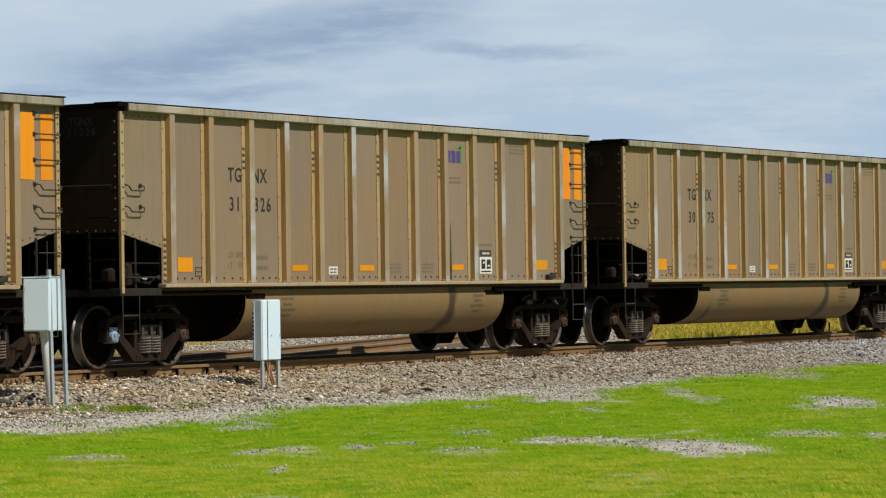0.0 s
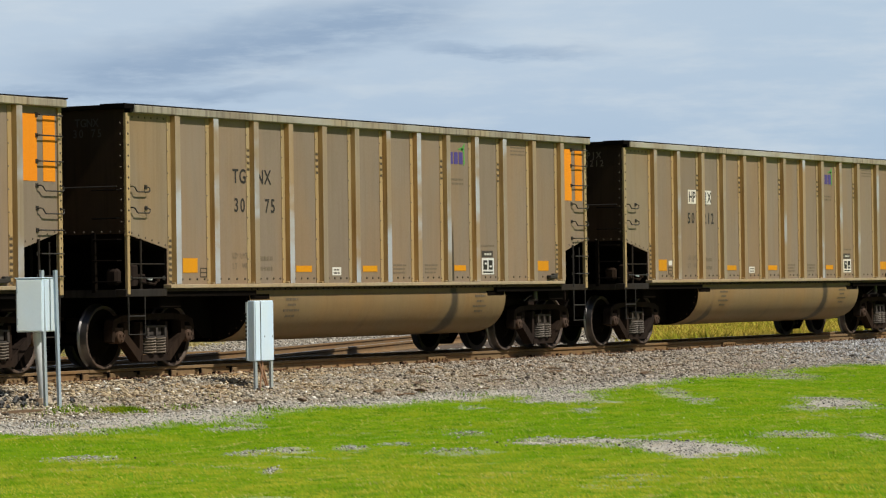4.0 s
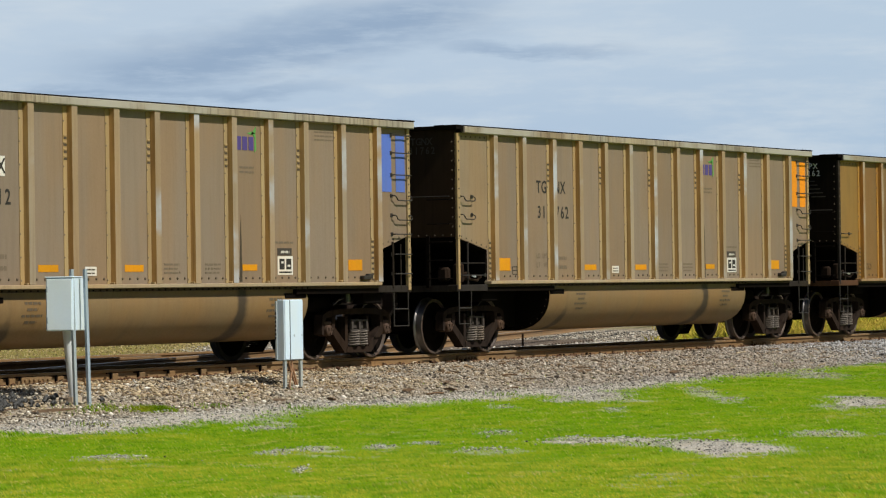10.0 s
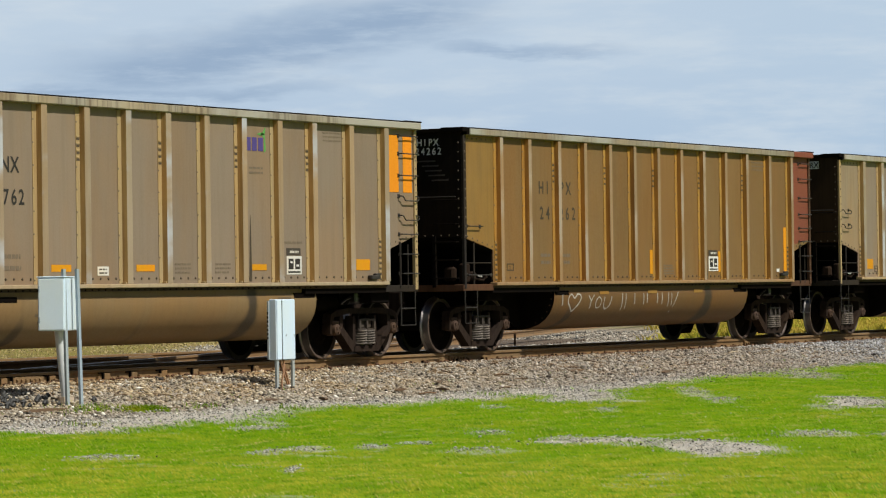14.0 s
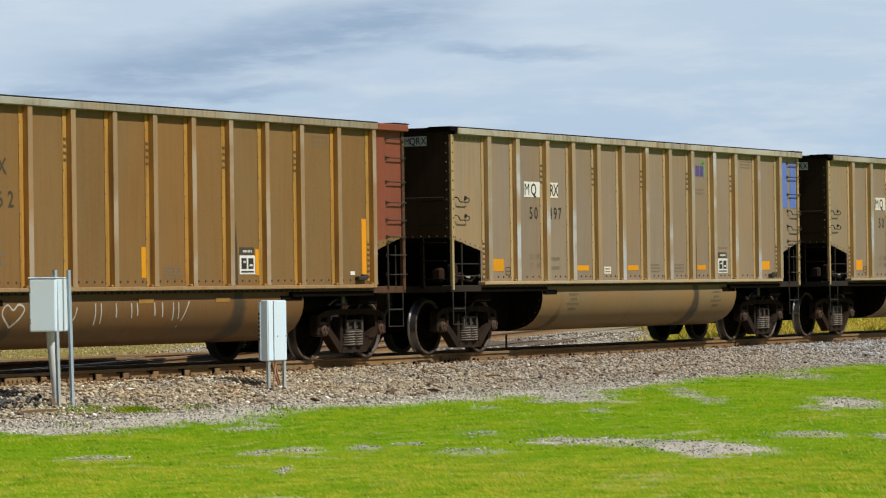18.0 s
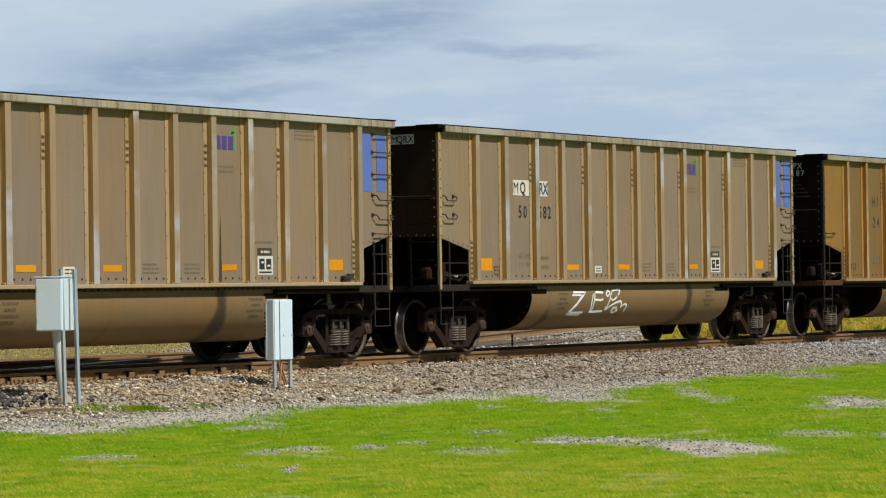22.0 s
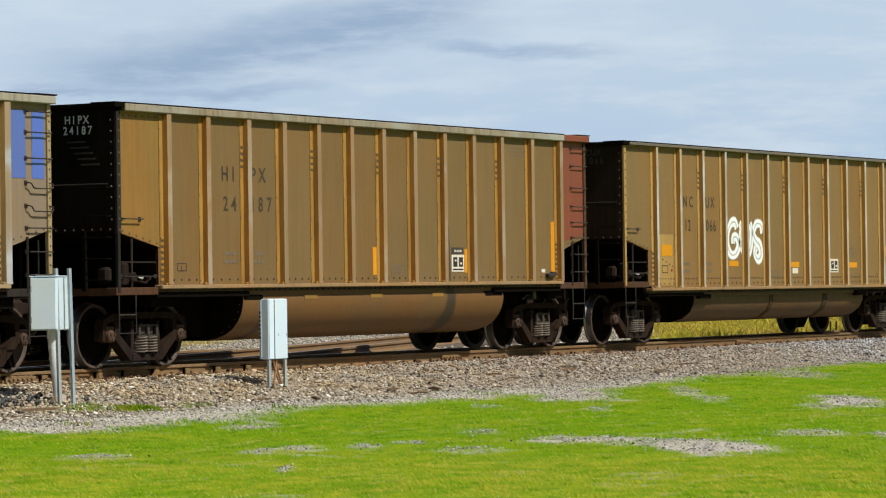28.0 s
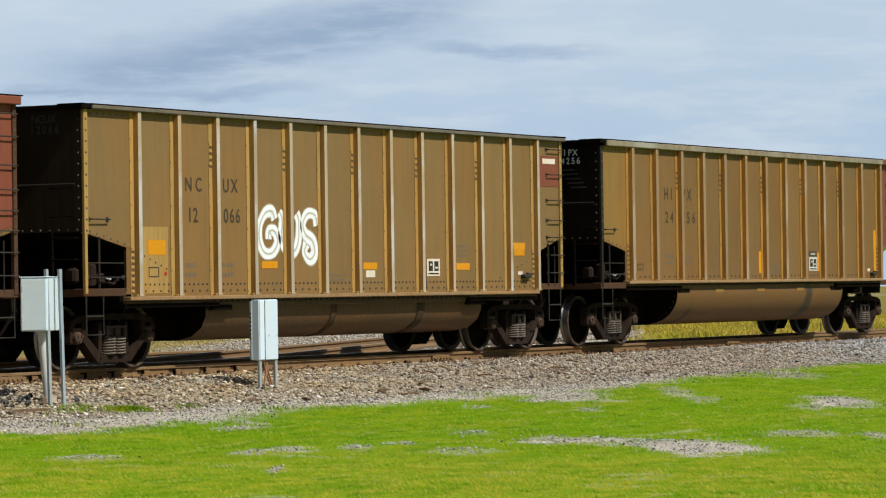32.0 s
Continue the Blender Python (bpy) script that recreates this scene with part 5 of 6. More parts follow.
    step = {"tan": [3.53, 3.25, 2.90, 2.57, 2.26, 1.96, 1.64, 1.33], "gold": [3.50, 3.195, 2.81, 2.48, 2.20, 1.93, 1.64, 1.33], "brown": [3.49, 3.05, 2.60, 2.25, 1.95, 1.64, 1.33]}[kind]
    for k, z in enumerate(step):
        both("ladder_rung", ("ladder", kind, k), lambda z=z, k=k: (bent_rung(LEN - 0.56, LEN - 0.03, z, 0.075) if kind == "tan" and 2 < k < 5 else straight_rung(LEN - 0.56, LEN - 0.03, z)).mesh("ladder_rung", M["black_bar"]), car)
    both("ladder_rail", "ladrail", lambda: Build().tube([(LEN - 0.56, PANEL_Y - 0.02, 1.10), (LEN - 0.56, PANEL_Y - 0.02, 1.84)], 0.018).tube([(LEN - 0.30, PANEL_Y - 0.01, 1.10), (LEN - 0.30, PANEL_Y - 0.01, 1.80)], 0.012).mesh("ladder_rail", M["grey_steel"]), car)
    # belly tubs
    if kind == "brown":
        bx0, bx1, bt = 3.30, 11.85, sill - 0.085
        prof = [(-1.30, bt), (-1.36, 0.86), (-1.36, 0.72), (-1.28, 0.55), (-1.1, 0.42), (-0.85, 0.36)]
    else:
        bx0, bx1, bt = 3.33, 11.55, sill - 0.085
        prof = [(-1.46, bt)] + [p for p in TUB if p[1] < bt - 0.02]
    full = prof + [(-y, z) for y, z in prof[::-1]]

    def belly():
        b = Build().prism([(y, z) for y, z in full], bx0, bx1, "x")
        return b.mesh("belly_tub", M[K["belly"]], True)

    tub = part("belly_tub", cached(("belly", kind), belly), None, car, "rounded dusty belly tub")
    def band(x, w, d=0.012):
        o = [(y * (1 + d / 1.4), z - d * 0.5) for y, z in prof]
        return Build().prism(o + [(-y, z) for y, z in o[::-1]], x, x + w, "x")
    if kind == "brown":
        part("belly_band", cached(("band", kind), lambda: band(9.66, 0.22).mesh("belly_band", M["grime"], True)), None, tub, "dark grimy weld band")
    if kind == "brown":
        part("belly_band", cached(("band2", kind), lambda: band(6.9, 0.16).mesh("belly_band", M["grime"], True)), None, tub)
    for xe in (bx0, bx1):
        # end faces coloured black, the shade at the tub's ends painted in
        part("tub_end", cached(("tubend", kind, xe), lambda xe=xe: Build().prism([(y * 0.996, z + 0.004) for y, z in full], xe - 0.004, xe + 0.004, "x").mesh("tub_end", M["under"])), None, tub, "tub end coloured black for its shade")
    for ha, hb in ((bx0 + 0.02, bx0 + 0.55), (bx1 - 0.65, bx1 - 0.05)):
        part("belly_hanger", cached(("hang", kind, ha), lambda ha=ha, hb=hb: Build().box(ha, hb, -1.475, -1.40, bt - 0.06, bt + 0.02, 0.006).mesh("belly_hanger", M["under"])), None, tub)
    part("bolted_seam", cached(("bolts", kind), lambda: rivets([(bx0 - 0.005, prof[k][0] + 0.06, prof[k][1] + 0.03) for k in range(1, len(prof))] , 0.016, "x").mesh("bolted_seam", M["truck"])), None, tub)
    part("bolted_seam", cached(("lipbolts", kind), lambda: rivets([(3.3 + 0.16 * k, PANEL_Y - 0.022, wall - 0.080) for k in range(52)], 0.016).mesh("bolted_seam", M["under"])), None, tub)
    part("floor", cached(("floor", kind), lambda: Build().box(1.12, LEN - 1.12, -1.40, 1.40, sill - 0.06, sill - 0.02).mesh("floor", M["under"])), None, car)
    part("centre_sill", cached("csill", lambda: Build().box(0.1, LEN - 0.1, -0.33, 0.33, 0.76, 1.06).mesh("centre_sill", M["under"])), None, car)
    for cx in TRUCKS:
        part("body_bolster", cached(("bb", cx), lambda cx=cx: Build().box(cx - 0.28, cx + 0.28, -1.40, 1.40, 0.86, 1.05, 0.02).box(cx - 0.34, cx + 0.34, -0.6, 0.6, 0.74, 0.88, 0.02).mesh("body_bolster", M["under"])), None, car)
        # the long black board is added to keep the gap through the truck dark
        part("brake_beam", cached(("beam", cx), lambda cx=cx: Build().box(cx - 0.42, cx - 0.34, -0.78, 0.78, 0.33, 0.42).box(cx + 0.34, cx + 0.42, -0.78, 0.78, 0.33, 0.42).box(cx - 0.95, cx + 0.95, 0.25, 0.33, 0.40, 0.84).mesh("brake_beam", M["under"])), None, car)
    # fittings over the right-hand truck
    part("brake_cylinder", cached("bcyl", lambda: Build().tube([(13.0, -1.12, 0.93), (13.5, -1.12, 0.93)], 0.085, 10).tube([(12.72, -1.2, 0.86), (12.85, -1.22, 0.93), (13.05, -1.22, 0.97), (13.3, -1.2, 0.95)], 0.02).box(13.0, 13.1, -1.3, -1.0, 0.88, 1.05, 0.02).box(13.55, 13.75, -1.32, -1.1, 0.9, 1.04, 0.03).mesh("brake_cylinder", M["tank"], True)), None, car, "grey brake cylinder with piping")
    part("air_reservoir", cached("resv", lambda: Build().tube([(12.2, -0.9, 0.88), (12.25, -0.9, 0.88), (12.9, -0.9, 0.88), (12.95, -0.9, 0.88)], 0.13, 12).mesh("air_reservoir", M["under"], True)), None, car)
    part("gladhand_bracket", cached("glad", lambda: Build().box(13.05, 13.28, PANEL_Y - 0.09, PANEL_Y, wall + 0.035, wall + 0.10, 0.012).box(13.22, 13.36, PANEL_Y - 0.07, PANEL_Y, wall + 0.05, wall + 0.13, 0.012).mesh("gladhand_bracket", M["black_bar"])), None, car)
    sets = make_truck(car, TRUCKS[0], conf.get("blue_cap")) + make_truck(car, TRUCKS[1])
    marks(car, conf, K, wall, low, rng)
    return car, sets


def sheet(name, car, mat, x0, x1, z0, z1, label="", y=PANEL_Y - 0.002):
    return part(name, Build().box(x0, x1, y - 0.003, y, z0, z1), M[mat], car, label)


def spelled(name, text, xs, z, h, y, mat, car):
    """Large lettering, one part to each character."""
    for ch, x in zip(text, xs):
        if ch != " ":
            part(name, spaced(ch, (x,), z, h, y), mat, car)


def marks(car, conf, K, wall, low, rng):
    """Lettering, stickers and reflective sheets on the near side and the left end."""
    y = PANEL_Y - 0.004
    kind = conf["kind"]
    b0 = wall + 0.0
    name, number = conf["marks"], conf["number"]
    ink = M["ink"] if kind == "tan" else M["faded_ink"]
    if kind == "tan":
        if conf.get("plate"):
            pa = conf.get("plate_from", 2.50)
            p = part("mark_plate", Build().box(pa, 3.10, y - 0.001, y + 0.003, 2.655, 2.92).box(3.22, 3.775, y - 0.001, y + 0.003, 2.655, 2.92), M["white"], car, "white plate behind the reporting mark")
            spelled("mark_letter", name, (*((2.60, 2.85) if pa < 2.6 else (2.835, 2.99)), 3.53, 3.69), 2.69, 0.20, y - 0.004, M["ink"], car)
        else:
            spelled("mark_letter", name, (2.785, 2.985, 3.475, 3.69), 2.71, 0.21, y, ink, car)
        spelled("number_digit", number, (2.75 if conf.get("plate") else 2.80, 2.935 if conf.get("plate") else 2.975, 3.485, 3.665, 3.835), 2.28, 0.205, y, ink, car)
        for line, z in (("LD LMT", 1.585), ("LT  WT", 1.43)):
            part("weight_stencil", letters(line, 2.70, z, 0.085, 0.074, y), M["ghost_ink"], car)
            part("weight_stencil", bars(1, 3.43, z + 0.03, 0.06, 0.1, y, rng, (0.36, 0.38)), M["ghost_ink"], car)
    elif kind == "gold":
        spelled("mark_letter", name, (2.75, 2.98, 3.53, 3.78), 2.70, 0.215, y, ink, car)
        spelled("number_digit", number, (2.76, 2.99, 3.51, 3.73, 3.97), 2.26, 0.215, y, ink, car)
        part("weight_stencil", bars(2, 2.70, 1.66, 0.055, 0.12, y, rng, (0.36, 0.37)), M["ghost_ink"], car)
        part("weight_stencil", bars(2, 3.45, 1.66, 0.055, 0.12, y, rng, (0.36, 0.37)), M["ghost_ink"], car)
    else:
        spelled("mark_letter", "NC", (2.660, 2.930,), 2.55, 0.20, y, ink, car)
        spelled("mark_letter", "UX", (3.670, 3.900,), 2.55, 0.20, y, ink, car)
        spelled("number_digit", "12", (2.690, 2.840,), 2.10, 0.21, y, ink, car)
        spelled("number_digit", "066", (3.660, 3.825, 3.990,), 2.10, 0.21, y, ink, car)
        part("weight_stencil", bars(2, 2.55, 1.50, 0.055, 0.14, y, rng, (0.30, 0.31)), M["ghost_ink"], car)
        part("weight_stencil", bars(2, 3.50, 1.50, 0.055, 0.14, y, rng, (0.36, 0.37)), M["ghost_ink"], car)
    # writing on the left end
    ep = conf.get("end_ink", "dim_ink")
    if conf.get("end_plate"):
        part("end_mark", Build().box(-0.006, 0.0, -1.07, -0.64, 3.465, 3.625), M["white"], car, "dusty white plate on the end")
        part("end_mark", letters(name, 0.70, 3.49, 0.115, 0.105, -0.010, end=True), M["ink"], car)
    else:
        part("end_mark", letters(name, 0.70, 3.46, 0.115, 0.105, -0.006, end=True), M[ep], car)
        part("end_number", letters(number, 0.66, 3.31, 0.115, 0.105, -0.006, end=True), M[ep], car)
        if conf.get("end") == "end_black":
            b = Build()
            for i in range(5):
                b.box(-0.008, -0.004, -1.00 - 0.06 * i, -0.68 - 0.06 * i, 3.19 - 0.08 * i, 3.215 - 0.08 * i)
            part("end_stencil", b, M["dim_ink"], car)
    # stickers along the foot
    if kind == "tan":
        sheet("amber_sticker", car, "amber", 1.33, 1.72, b0 + 0.17, b0 + 0.38)
        note = Build()
        for q0, q1, h0, h1 in ((1.79, 1.97, 0.225, 0.24), (1.79, 1.97, 0.10, 0.115), (1.79, 1.805, 0.115, 0.225), (1.955, 1.97, 0.115, 0.225), (1.79, 1.97, 0.165, 0.178)):
            note.box(q0, q1, y, y + 0.002, b0 + h0, b0 + h1)
        part("sticker_note", note, M["faded_ink"], car)
        for x in (4.49, 6.52):
            sheet("amber_sticker", car, "amber", x, x + 0.46, b0 + 0.175, b0 + 0.27)
        w = sheet("white_label", car, "white", 5.57, 5.84, b0 + 0.12, b0 + 0.245)
        part("label_lines", bars(2, 5.61, b0 + 0.215, 0.02, 0.05, y - 0.004, rng, (0.18, 0.19)), M["faded_ink"], w)
        for x in (7.5, 8.55):
            part("small_stencil", bars(3, x, b0 + 0.29, 0.025, 0.06, y, rng, (0.34, 0.42)), M["ghost_ink"], car)
        sheet("amber_sticker", car, "amber", 9.55, 9.95, b0 + 0.185, b0 + 0.275)
        sheet("amber_sticker", car, "amber", 12.58, 13.0, b0 + 0.18, b0 + 0.35)
        # a lettered logo becomes three blocks and a leaf
        for k in range(3):
            o = Build().box(9.42 + 0.17 * k, 9.55 + 0.17 * k, y - 0.001, y + 0.003, 3.17, 3.37)
            part("logo_block", o, M["violet"], car)
        part("logo_leaf", Build().prism([(9.72, 3.42), (9.82, 3.40), (9.93, 3.50), (9.97, 3.53), (9.95, 3.42), (9.97, 3.18), (9.92, 3.14), (9.92, 3.36), (9.84, 3.45)], y, y + 0.003), M["green"], car)
        part("small_stencil", bars(2, 9.5, 2.93, 0.03, 0.07, y, rng, (0.38, 0.4)), M["ghost_ink"], car)
        part("small_stencil", bars(3, 11.62, 3.52, 0.022, 0.06, y, rng, (0.55, 0.56)), M["ghost_ink"], car)
        lab(car, 10.52, b0 + 0.12, rng)
        part("small_stencil", bars(1, 10.45, b0 + 0.62, 0.03, 0.06, y, rng, (0.5, 0.52)), M["ghost_ink"], car)
        part("rust_streak", Build().prism([(9.47, b0 + 0.02), (9.545, b0 + 0.02), (9.54, b0 + 0.3), (9.535, b0 + 0.62), (9.525, b0 + 1.0), (9.50, b0 + 0.75), (9.485, b0 + 0.4)], y + 0.001, y + 0.003), M["faded_ink"], car)
        for x in (4.0, 10.1):
            b = Build()
            for k, w in enumerate((0.36, 0.24, 0.46, 0.27)):
                row = bars(1, x + 0.40 - w / 2, 0.98 - 0.085 * k, 0.036, 0.05, -1.478, rng, (w, w + 0.01))
                b.add(row.v, row.f)
            part("belly_stencil", on_belly(b), M["belly_ink"], car)
        if conf.get("pink"):
            sheet("pink_label", car, "white", 1.80, 1.96, b0 + 0.27, b0 + 0.36)
            sheet("pink_label", car, "white", 12.39, 12.53, b0 + 0.265, b0 + 0.35)
    elif kind == "gold":
        sheet("yellow_bar", car, "yellow", 7.04, 7.20, 1.30, 1.74)
        sheet("yellow_bar", car, "yellow", 10.06, 10.24, 1.33, 1.72)
        sheet("yellow_bar", car, "yellow", 13.20, 13.38, 1.28, 2.21)
        for x in (5.0, 7.0, 9.0):
            sheet("yellow_dash", car, "faded_yellow", x, x + 0.38, 0.94, 1.005, y=-1.474)
        lab(car, 9.62, 1.345, rng)
        for x0, x1, z0, z1 in ((1.46, 1.70, 1.37, 1.385), (1.46, 1.70, 1.475, 1.49), (1.46, 1.475, 1.385, 1.475), (1.685, 1.70, 1.385, 1.475), (1.56, 1.575, 1.385, 1.45)):
            part("stencil_frame", Build().box(x0, x1, y, y + 0.003, z0, z1), M["faded_ink"], car)
        part("small_stencil", bars(4, 7.62, b0 + 0.29, 0.025, 0.05, y, rng, (0.40, 0.46)), M["ghost_ink"], car)
        part("small_stencil", bars(3, 11.7, 3.48, 0.022, 0.07, y, rng, (0.6, 0.62)), M["ghost_ink"], car)
        part("rust_streak", Build().prism([(9.50, b0 + 0.02), (9.58, b0 + 0.02), (9.565, b0 + 0.5), (9.535, b0 + 0.95), (9.51, b0 + 0.7)], y + 0.001, y + 0.003), M["faded_ink"], car)
        sheet("white_label", car, "white", 12.84, 12.98, b0 + 0.15, b0 + 0.21)
    else:
        sheet("pale_patch", car, "brown_clean", 1.40, 2.10, b0 + 0.04, 2.02)
        sheet("amber_sticker", car, "amber", 1.59, 2.04, 1.62, 1.83, y=PANEL_Y - 0.006)
        sheet("amber_sticker", car, "amber", 4.64, 5.09, 1.42, 1.53)
        sheet("amber_sticker", car, "amber", 7.67, 8.11, 1.40, 1.51)
        sheet("white_label", car, "white", 7.75, 8.04, 1.275, 1.385)
        sheet("yellow_dash", car, "yellow", 10.74, 11.21, 1.39, 1.50)
        sheet("yellow_dash", car, "yellow", 12.79, 13.22, 1.74, 1.85)
        sheet("amber_sticker", car, "amber", 12.81, 13.20, 1.63, 1.74)
        part("marker_light", Build().box(2.0, 2.05, y - 0.02, y, 1.33, 1.38, 0.01), M["lens"], car, "small red reflector")
        part("marker_light", Build().box(13.20, 13.25, y - 0.02, y, 1.26, 1.31, 0.01), M["lens"], car, "small red reflector")
        sheet("white_label", car, "white", 12.95, 13.12, 1.30, 1.36)
        lab(car, 9.74, 1.29, rng, False)
        for x0, x1, z0, z1 in ((1.60, 1.86, 1.30, 1.315), (1.60, 1.86, 1.43, 1.445), (1.60, 1.615, 1.315, 1.43), (1.845, 1.86, 1.315, 1.43)):
            part("stencil_frame", Build().box(x0, x1, y - 0.005, y - 0.002, z0, z1), M["faded_ink"], car)
        part("small_stencil", bars(2, 6.6, b0 + 0.30, 0.03, 0.07, y, rng, (0.5, 0.55)), M["ghost_ink"], car)
        part("small_stencil", bars(3, 10.78, 1.80, 0.03, 0.08, y, rng, (0.3, 0.4)), M["ghost_ink"], car)
        part("rust_streak", Build().prism([(9.66, b0 + 0.02), (9.73, b0 + 0.02), (9.71, b0 + 0.5), (9.69, b0 + 0.95), (9.67, b0 + 0.7)], y + 0.001, y + 0.003), M["faded_ink"], car)
        part("riveted_seam", rivets([(1.50 + 0.14 * k, PANEL_Y - 0.005, 1.60 - 0.045 * k) for k in range(5)] + [(12.3 + 0.16 * k, PANEL_Y, 1.25 + 0.045 * k) for k in range(7)], 0.018), M["rivet"], car)
    # coloured sheets on the last bay
    r = RIBS_BY[kind][-1]
    if conf.get("sheet"):
        sheet("reflective_sheet", car, conf["sheet"], r + 0.155, r + 0.50, 2.63, low - 0.10, "faded %s reflective sheet" % conf["sheet"])
        sheet("reflective_sheet", car, conf["sheet"], r + 0.64, LEN - 0.13, 2.63, low - 0.10, "faded %s reflective sheet" % conf["sheet"])
    if conf.get("red_end"):
        part("red_bay", Build().prism([(r + 0.155, low), (LEN - 0.02, low), (LEN - 0.02, 1.99), (r + 0.155, 1.86)], y - 0.001, y + 0.003), M["red"], car, "faded red end bay")
    if conf.get("red_patch"):
        sheet("red_patch", car, "red", 13.80, LEN - 0.09, 2.84, 3.38, "faded red patch")
        sheet("white_label", car, "white", 13.92, 14.40, 3.24, 3.33, y=PANEL_Y - 0.006)
    for fn in conf.get("extra", ()):
        fn(car, y, b0)
    # the wall lies a hand's width behind the ribs' faces
    for o in car.children:
        if o.name.split(".")[0] in ON_WALL:
            o.location.x += {"tan": 0.127, "gold": 0.07, "brown": 0.0}[kind]


ON_WALL = {"mark_plate", "mark_letter", "number_digit", "weight_stencil", "amber_sticker", "sticker_note", "white_label", "small_stencil", "logo_block", "logo_leaf", "stencil_panel", "rust_streak", "yellow_bar", "yellow_dash", "stencil_frame", "marker_light", "sprayed_letter", "pink_label", "red_scribble", "belly_stencil", "chalk_scrawl"}


def lab(car, x, z, rng, header=True):
    """The framed consolidated stencil: a white panel with dark fields and a header."""
    y = PANEL_Y - 0.003
    p = part("stencil_panel", Build().box(x, x + 0.43, y - 0.002, y + 0.002, z, z + 0.28), M["white"], car, "framed white data panel")
    for a, b, c, d in ((0.05, 0.19, 0.08, 0.24), (0.24, 0.38, 0.08, 0.24), (0.04, 0.39, 0.025, 0.05)):
        part("field", Build().box(x + a, x + b, y - 0.005, y - 0.002, z + c, z + d), M["ink"], p)
    part("field", Build().box(x + 0.10, x + 0.16, y - 0.007, y - 0.005, z + 0.17, z + 0.2), M["white"], p)
    part("field", Build().box(x + 0.27, x + 0.35, y - 0.007, y - 0.005, z + 0.12, z + 0.15), M["white"], p)
    if header:
        h = part("header", Build().box(x, x + 0.40, y - 0.002, y + 0.002, z + 0.29, z + 0.40), M["dim_ink"], p)
        part("header_bar", bars(1, x + 0.09, z + 0.36, 0.035, 0.05, y - 0.005, rng, (0.24, 0.25)), M["spray_grey"], p)


def stroke(points, y, r, curl=True):
    """A flat sprayed line: a ribbon along a smooth path on the wall."""
    pts = []
    n = len(points)
    for i in range(n - 1):
        p0, p1, p2, p3 = (Vector(points[max(i - 1, 0)]), Vector(points[i]), Vector(points[i + 1]), Vector(points[min(i + 2, n - 1)]))
        for k in range(5 if curl else 1):
            t = k / (5 if curl else 1)
            pts.append(0.5 * ((2 * p1) + (p2 - p0) * t + (2 * p0 - 5 * p1 + 4 * p2 - p3) * t * t + (3 * p1 - p0 - 3 * p2 + p3) * t ** 3))
    pts.append(Vector(points[-1]))
    b = Build()
    left, right = [], []
    for i, p in enumerate(pts):
        d = (pts[min(i + 1, len(pts) - 1)] - pts[max(i - 1, 0)]).normalized()
        w = r * (0.85 + 0.3 * noise.noise(Vector((p.x * 3, p.y * 3, 0))))
        left.append((p.x - d.y * w, p.y + d.x * w))
        right.append((p.x + d.y * w, p.y - d.x * w))
    v = [(a, y, c) for a, c in left] + [(a, y, c) for a, c in right]
    m = len(pts)
    return b.add(v, [(i, i + 1, m + i + 1, m + i) for i in range(m - 1)])


def on_belly(b, lift=0.004):
    """Lays a flat mark on the tub's rounded side."""
    ys, zs = zip(*TUB[::-1])
    top = max(p[1] for p in b.v)
    b.v = [(p[0], float(np.interp(p[2], zs, ys)) - lift - min(0.004, top - p[1]), p[2]) for p in b.v]
    return b


def big_tag(car, y, b0):
    """Two swirling white letters sprayed over two bays."""
    g = [(5.02, 2.16), (4.95, 2.28), (4.76, 2.26), (4.60, 2.08), (4.58, 1.84), (4.72, 1.66), (4.95, 1.66), (5.10, 1.82), (5.02, 1.98), (4.86, 1.98), (4.84, 1.86)]
    s = [(6.26, 2.08), (6.20, 2.24), (5.98, 2.26), (5.84, 2.10), (5.92, 1.94), (6.12, 1.84), (6.18, 1.66), (6.04, 1.56), (5.88, 1.66), (5.94, 1.80)]
    u = [(5.16, 2.28), (5.24, 2.16), (5.22, 1.92), (5.32, 1.74), (5.56, 1.68), (5.70, 1.84), (5.72, 2.14), (5.66, 2.26)]
    for pts in (g, u, s):
        part("sprayed_letter", stroke(pts, y + 0.001, 0.128), M["overspray"], car, "thin overspray round the tag")
        part("sprayed_letter", stroke(pts, y - 0.001, 0.104), M["spray"], car, "white sprayed tag stroke")
        part("sprayed_letter", stroke(pts, y - 0.004, 0.020), M["spray_grey"], car)


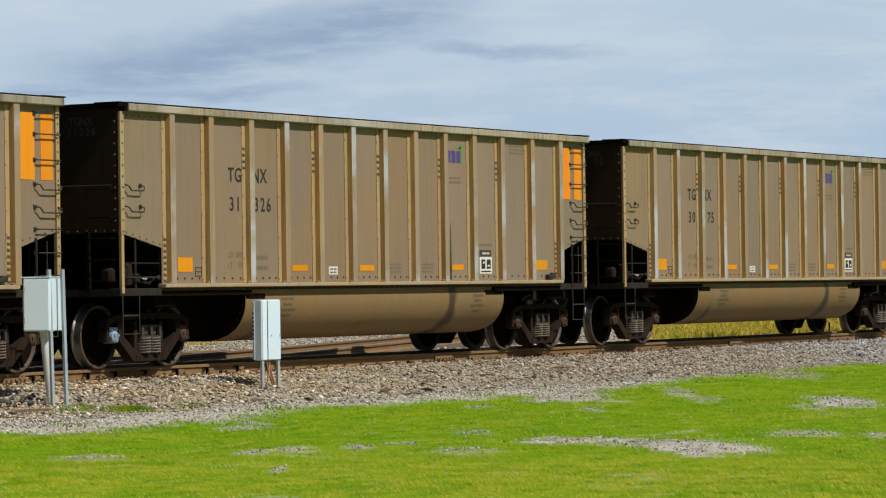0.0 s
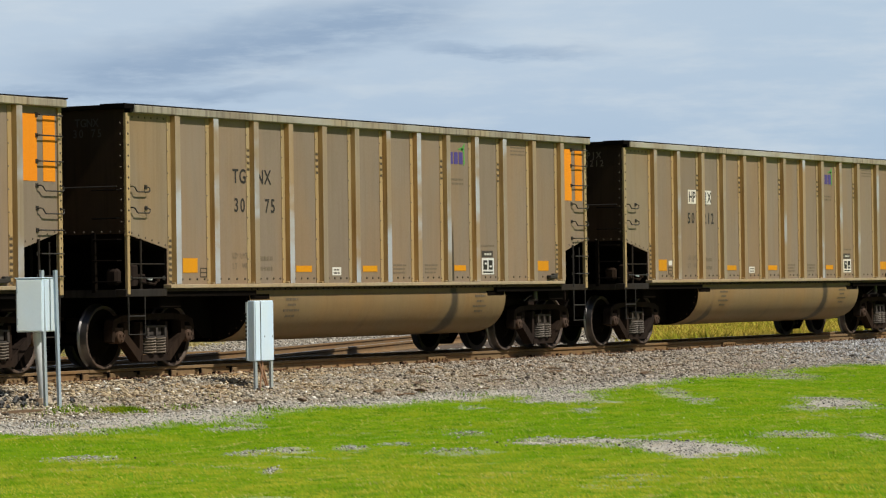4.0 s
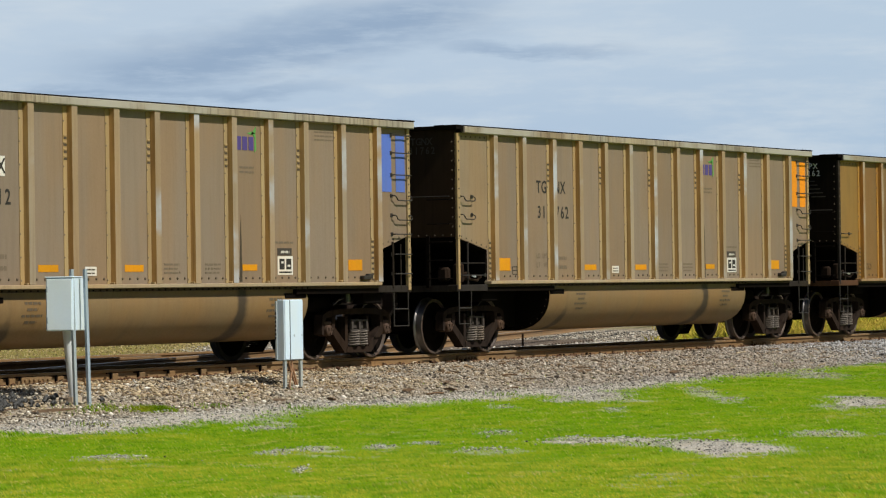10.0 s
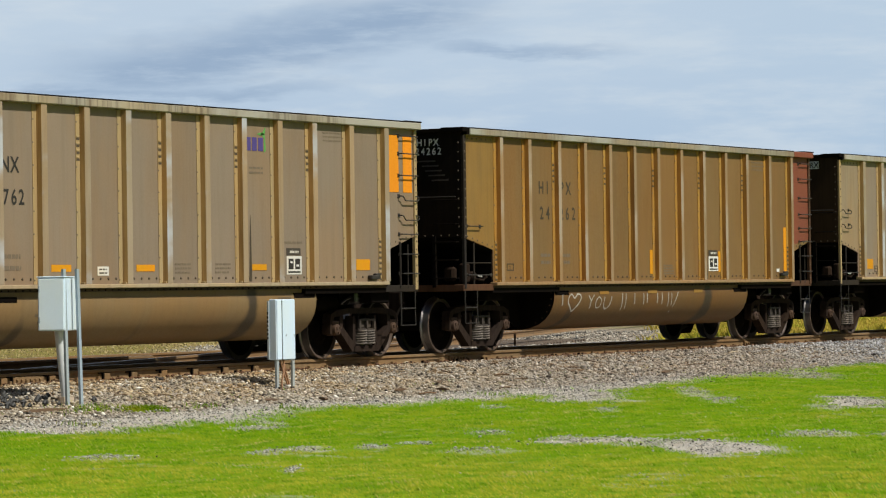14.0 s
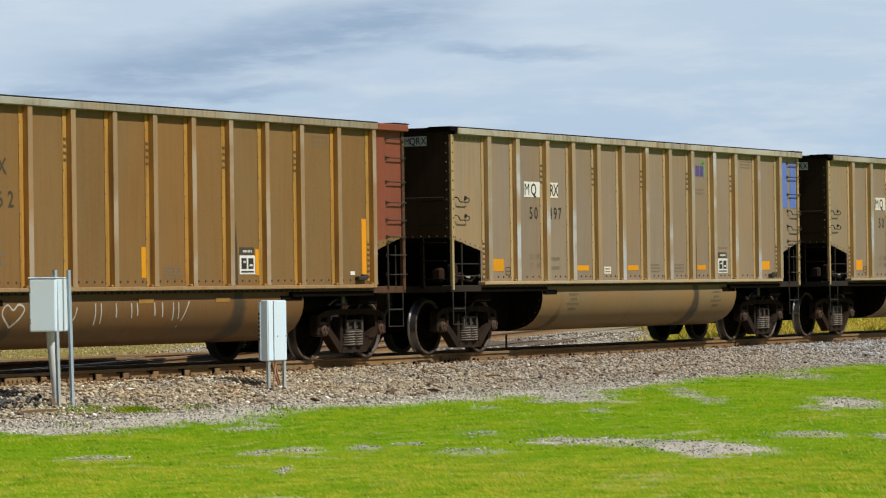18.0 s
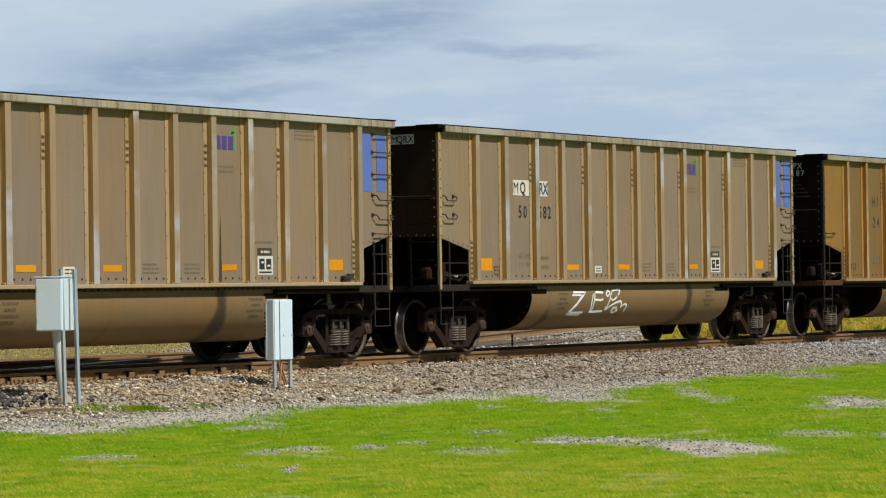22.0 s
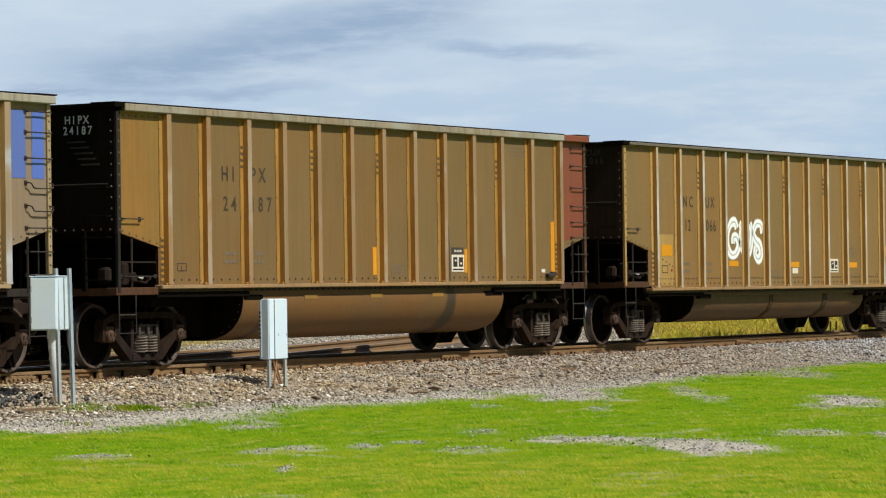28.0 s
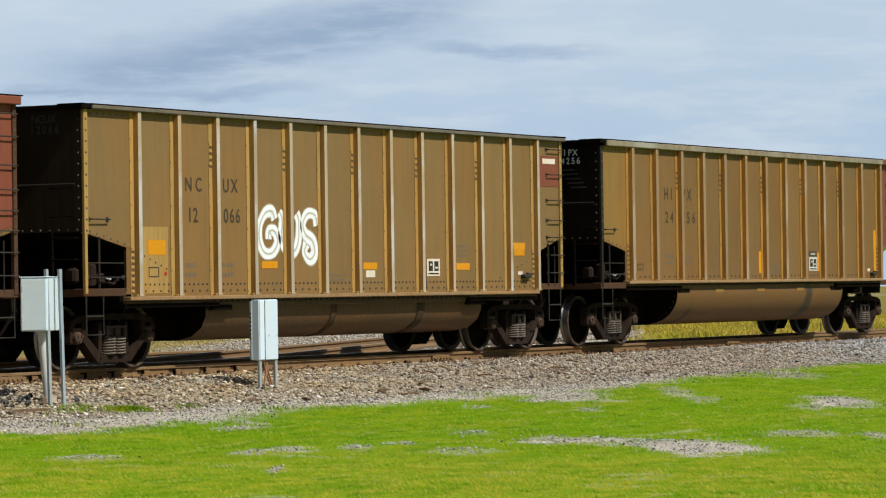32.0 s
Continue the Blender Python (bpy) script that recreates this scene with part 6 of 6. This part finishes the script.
def belly_tag(car, y, b0):
    z_lines = ([(4.50, 0.985), (4.98, 0.985), (4.50, 0.625), (5.02, 0.625)], [(4.46, 0.935), (4.86, 0.935), (4.42, 0.60), (4.96, 0.585)])
    e_lines = ([(5.29, 0.985), (5.60, 0.97)], [(5.20, 0.95), (5.18, 0.80), (5.22, 0.64)], [(5.27, 0.97), (5.27, 0.65)], [(5.27, 0.85), (5.56, 0.84), (5.60, 0.87)], [(5.18, 0.635), (5.45, 0.635), (5.70, 0.64)],
               [(5.79, 1.01), (5.72, 0.95), (5.80, 0.91), (5.87, 0.97), (5.79, 1.01)], [(5.93, 0.99), (5.88, 0.83), (5.81, 0.66), (5.78, 0.73)], [(5.96, 1.0), (6.20, 1.02), (6.28, 1.0), (6.20, 0.92)], [(5.93, 0.85), (6.05, 0.84), (6.17, 0.90)],
               [(5.83, 0.67), (6.05, 0.76), (6.31, 0.81), (6.40, 0.76), (6.40, 0.70), (6.52, 0.76), (6.63, 0.72), (6.58, 0.62)], [(6.06, 0.68), (6.16, 0.70), (6.26, 0.67), (6.20, 0.61), (6.08, 0.64), (6.22, 0.70), (6.32, 0.63)])
    for lines, shift, r in ((z_lines, 0.27, 0.021), (e_lines, 0.35, 0.021)):
        for pts in lines:
            if lines is z_lines:
                # straight strokes, cut short enough to follow the tub
                pts = [(a[0] + (b[0] - a[0]) * k / 6, a[1] + (b[1] - a[1]) * k / 6) for a, b in zip(pts, pts[1:]) for k in range(6)] + [pts[-1]]
            part("sprayed_letter", on_belly(stroke([(q[0] + shift, q[1]) for q in pts], 0.0, r, lines is e_lines)), M["spray"], car, "white sprayed tag stroke")


def belly_scrawl(car, y, b0):
    """Chalked I, a heart and YOU; the name after it stands as bars."""
    marks_ = [[(3.46, 0.975), (3.50, 0.76)], [(3.94, 0.645), (3.72, 0.80), (3.72, 0.90), (3.82, 0.95), (3.94, 0.88), (4.06, 0.955), (4.19, 0.90), (4.12, 0.78), (3.94, 0.645)],
              [(4.49, 0.925), (4.60, 0.82)], [(4.70, 0.93), (4.60, 0.82), (4.60, 0.69)], [(4.90, 0.90), (4.80, 0.82), (4.84, 0.71), (4.97, 0.72), (5.01, 0.83), (4.90, 0.90)], [(5.13, 0.89), (5.13, 0.74), (5.25, 0.68), (5.37, 0.75), (5.41, 0.90)]]
    for x, h in ((5.84, 0.30), (5.98, 0.28), (6.34, 0.20), (6.72, 0.21), (6.86, 0.18), (7.30, 0.19), (7.50, 0.21), (7.78, 0.26), (7.92, 0.24)):
        marks_.append([(x, 0.95), (x + 0.05, 0.95 - h)])
    marks_ += [[(8.20, 0.96), (8.06, 0.68)], [(8.03, 0.615), (8.00, 0.585)]]
    for pts in marks_:
        part("chalk_scrawl", on_belly(stroke([(q[0] + 0.10, q[1]) for q in pts], 0.0, 0.0155)), M["chalk"], car, "thin white chalk line")


def red_scribble(car, y, b0):
    part("red_scribble", stroke([(5.35, 2.02), (5.36, 1.75), (5.42, 2.0), (5.46, 1.72), (5.5, 1.98), (5.52, 1.7)], y, 0.010), M["red_chalk"], car)


TAN = "taupe aluminium coal gondola with %s end sheets, ribbed sides"
GOLD = "golden-brown ribbed coal gondola with a faded red end bay"
CARS = [
    dict(kind="tan", marks="TGNX", number="3", sheet="orange", label=TAN % "orange", end_ink="dim_ink"),
    dict(kind="tan", marks="TGNX", number="31326", sheet="orange", label=TAN % "orange", blue_cap=True),
    dict(kind="tan", marks="TGNX", number="30 75", sheet="orange", label=TAN % "orange"),
    dict(kind="tan", marks="HPJX", number="50212", sheet="blue", plate=True, plate_from=2.72, pink=True, label=TAN % "blue", end_ink="ghost_ink"),
    dict(kind="tan", marks="TGNX", number="31762", sheet="orange", label=TAN % "orange"),
    dict(kind="gold", marks="HIPX", number="24262", red_end=True, end="end_black", end_ink="white_ink", label="golden-brown ribbed coal gondola with red end and chalk scrawl", extra=(belly_scrawl,)),
    dict(kind="tan", marks="MQRX", number="50497", sheet="blue", plate=True, end_plate=True, label=TAN % "blue"),
    dict(kind="tan", marks="MQRX", number="50582", sheet="blue", plate=True, end_plate=True, label="taupe ribbed coal gondola with blue sheets and sprayed belly", extra=(belly_tag, red_scribble)),
    dict(kind="gold", marks="HIPX", number="24187", paint="gold_dark", red_end=True, end="end_black", end_ink="white_ink", label=GOLD),
    dict(kind="brown", marks="NCUX", number="12066", red_patch=True, label="ochre-brown ribbed coal gondola with a white sprayed tag", extra=(big_tag,)),
    dict(kind="gold", marks="HIPX", number="24256", red_end=True, end="end_black", end_ink="white_ink", label=GOLD),
]
TRAIN = [make_car(dict(c, seed=i)) for i, c in enumerate(CARS)]


# ---- ground cover and small pieces ----
make_cover()
make_stones()
make_sleepers(MAIN, -14.0, 62.0)


# ---- what moves ----
# way travelled by the train, metres, every half second
WAY = [0.0, -2.013, -4.005, -5.992, -7.97, -9.95, -11.93, -13.9, -15.861, -17.823, -19.794, -21.755, -23.738, -25.71, -27.678, -29.647, -31.605, -33.567, -35.53, -37.492, -39.455, -41.412, -43.38, -45.337, -47.305, -49.263, -51.23, -53.185, -55.152, -57.12, -59.11, -61.12, -63.152, -65.21, -67.275, -69.36, -71.457, -73.56, -75.664, -77.764, -79.873, -81.966, -84.07, -86.162, -88.265, -90.373, -92.47, -94.582, -96.685, -98.79, -100.896, -103.003, -105.109, -107.215, -109.32, -111.42, -113.52, -115.62, -117.72, -119.835, -121.96, -124.09, -126.21, -128.275, -130.265]


def way(t):
    return float(np.interp(t, [0.5 * i for i in range(len(WAY))], WAY))


def motions():
    turns = [(k * 4 / FPS, way(k * 4 / FPS)) for k in range(int(32 * FPS / 4) + 1)]
    for i, (car, sets) in enumerate(TRAIN):
        walk(car, [(0.5 * k, pose((i - 1) * PITCH + s + (0.10 if i == 0 else 0.0), 0, 0)) for k, s in enumerate(WAY)])
        for j, axle in enumerate(sets):
            p = axle.location.copy()
            first = 40 * i + 70 * j
            walk(axle, [(t, pose(p.x, p.y, p.z, 0, first + math.degrees(s / WHEEL_R), 0)) for t, s in turns])


motions()
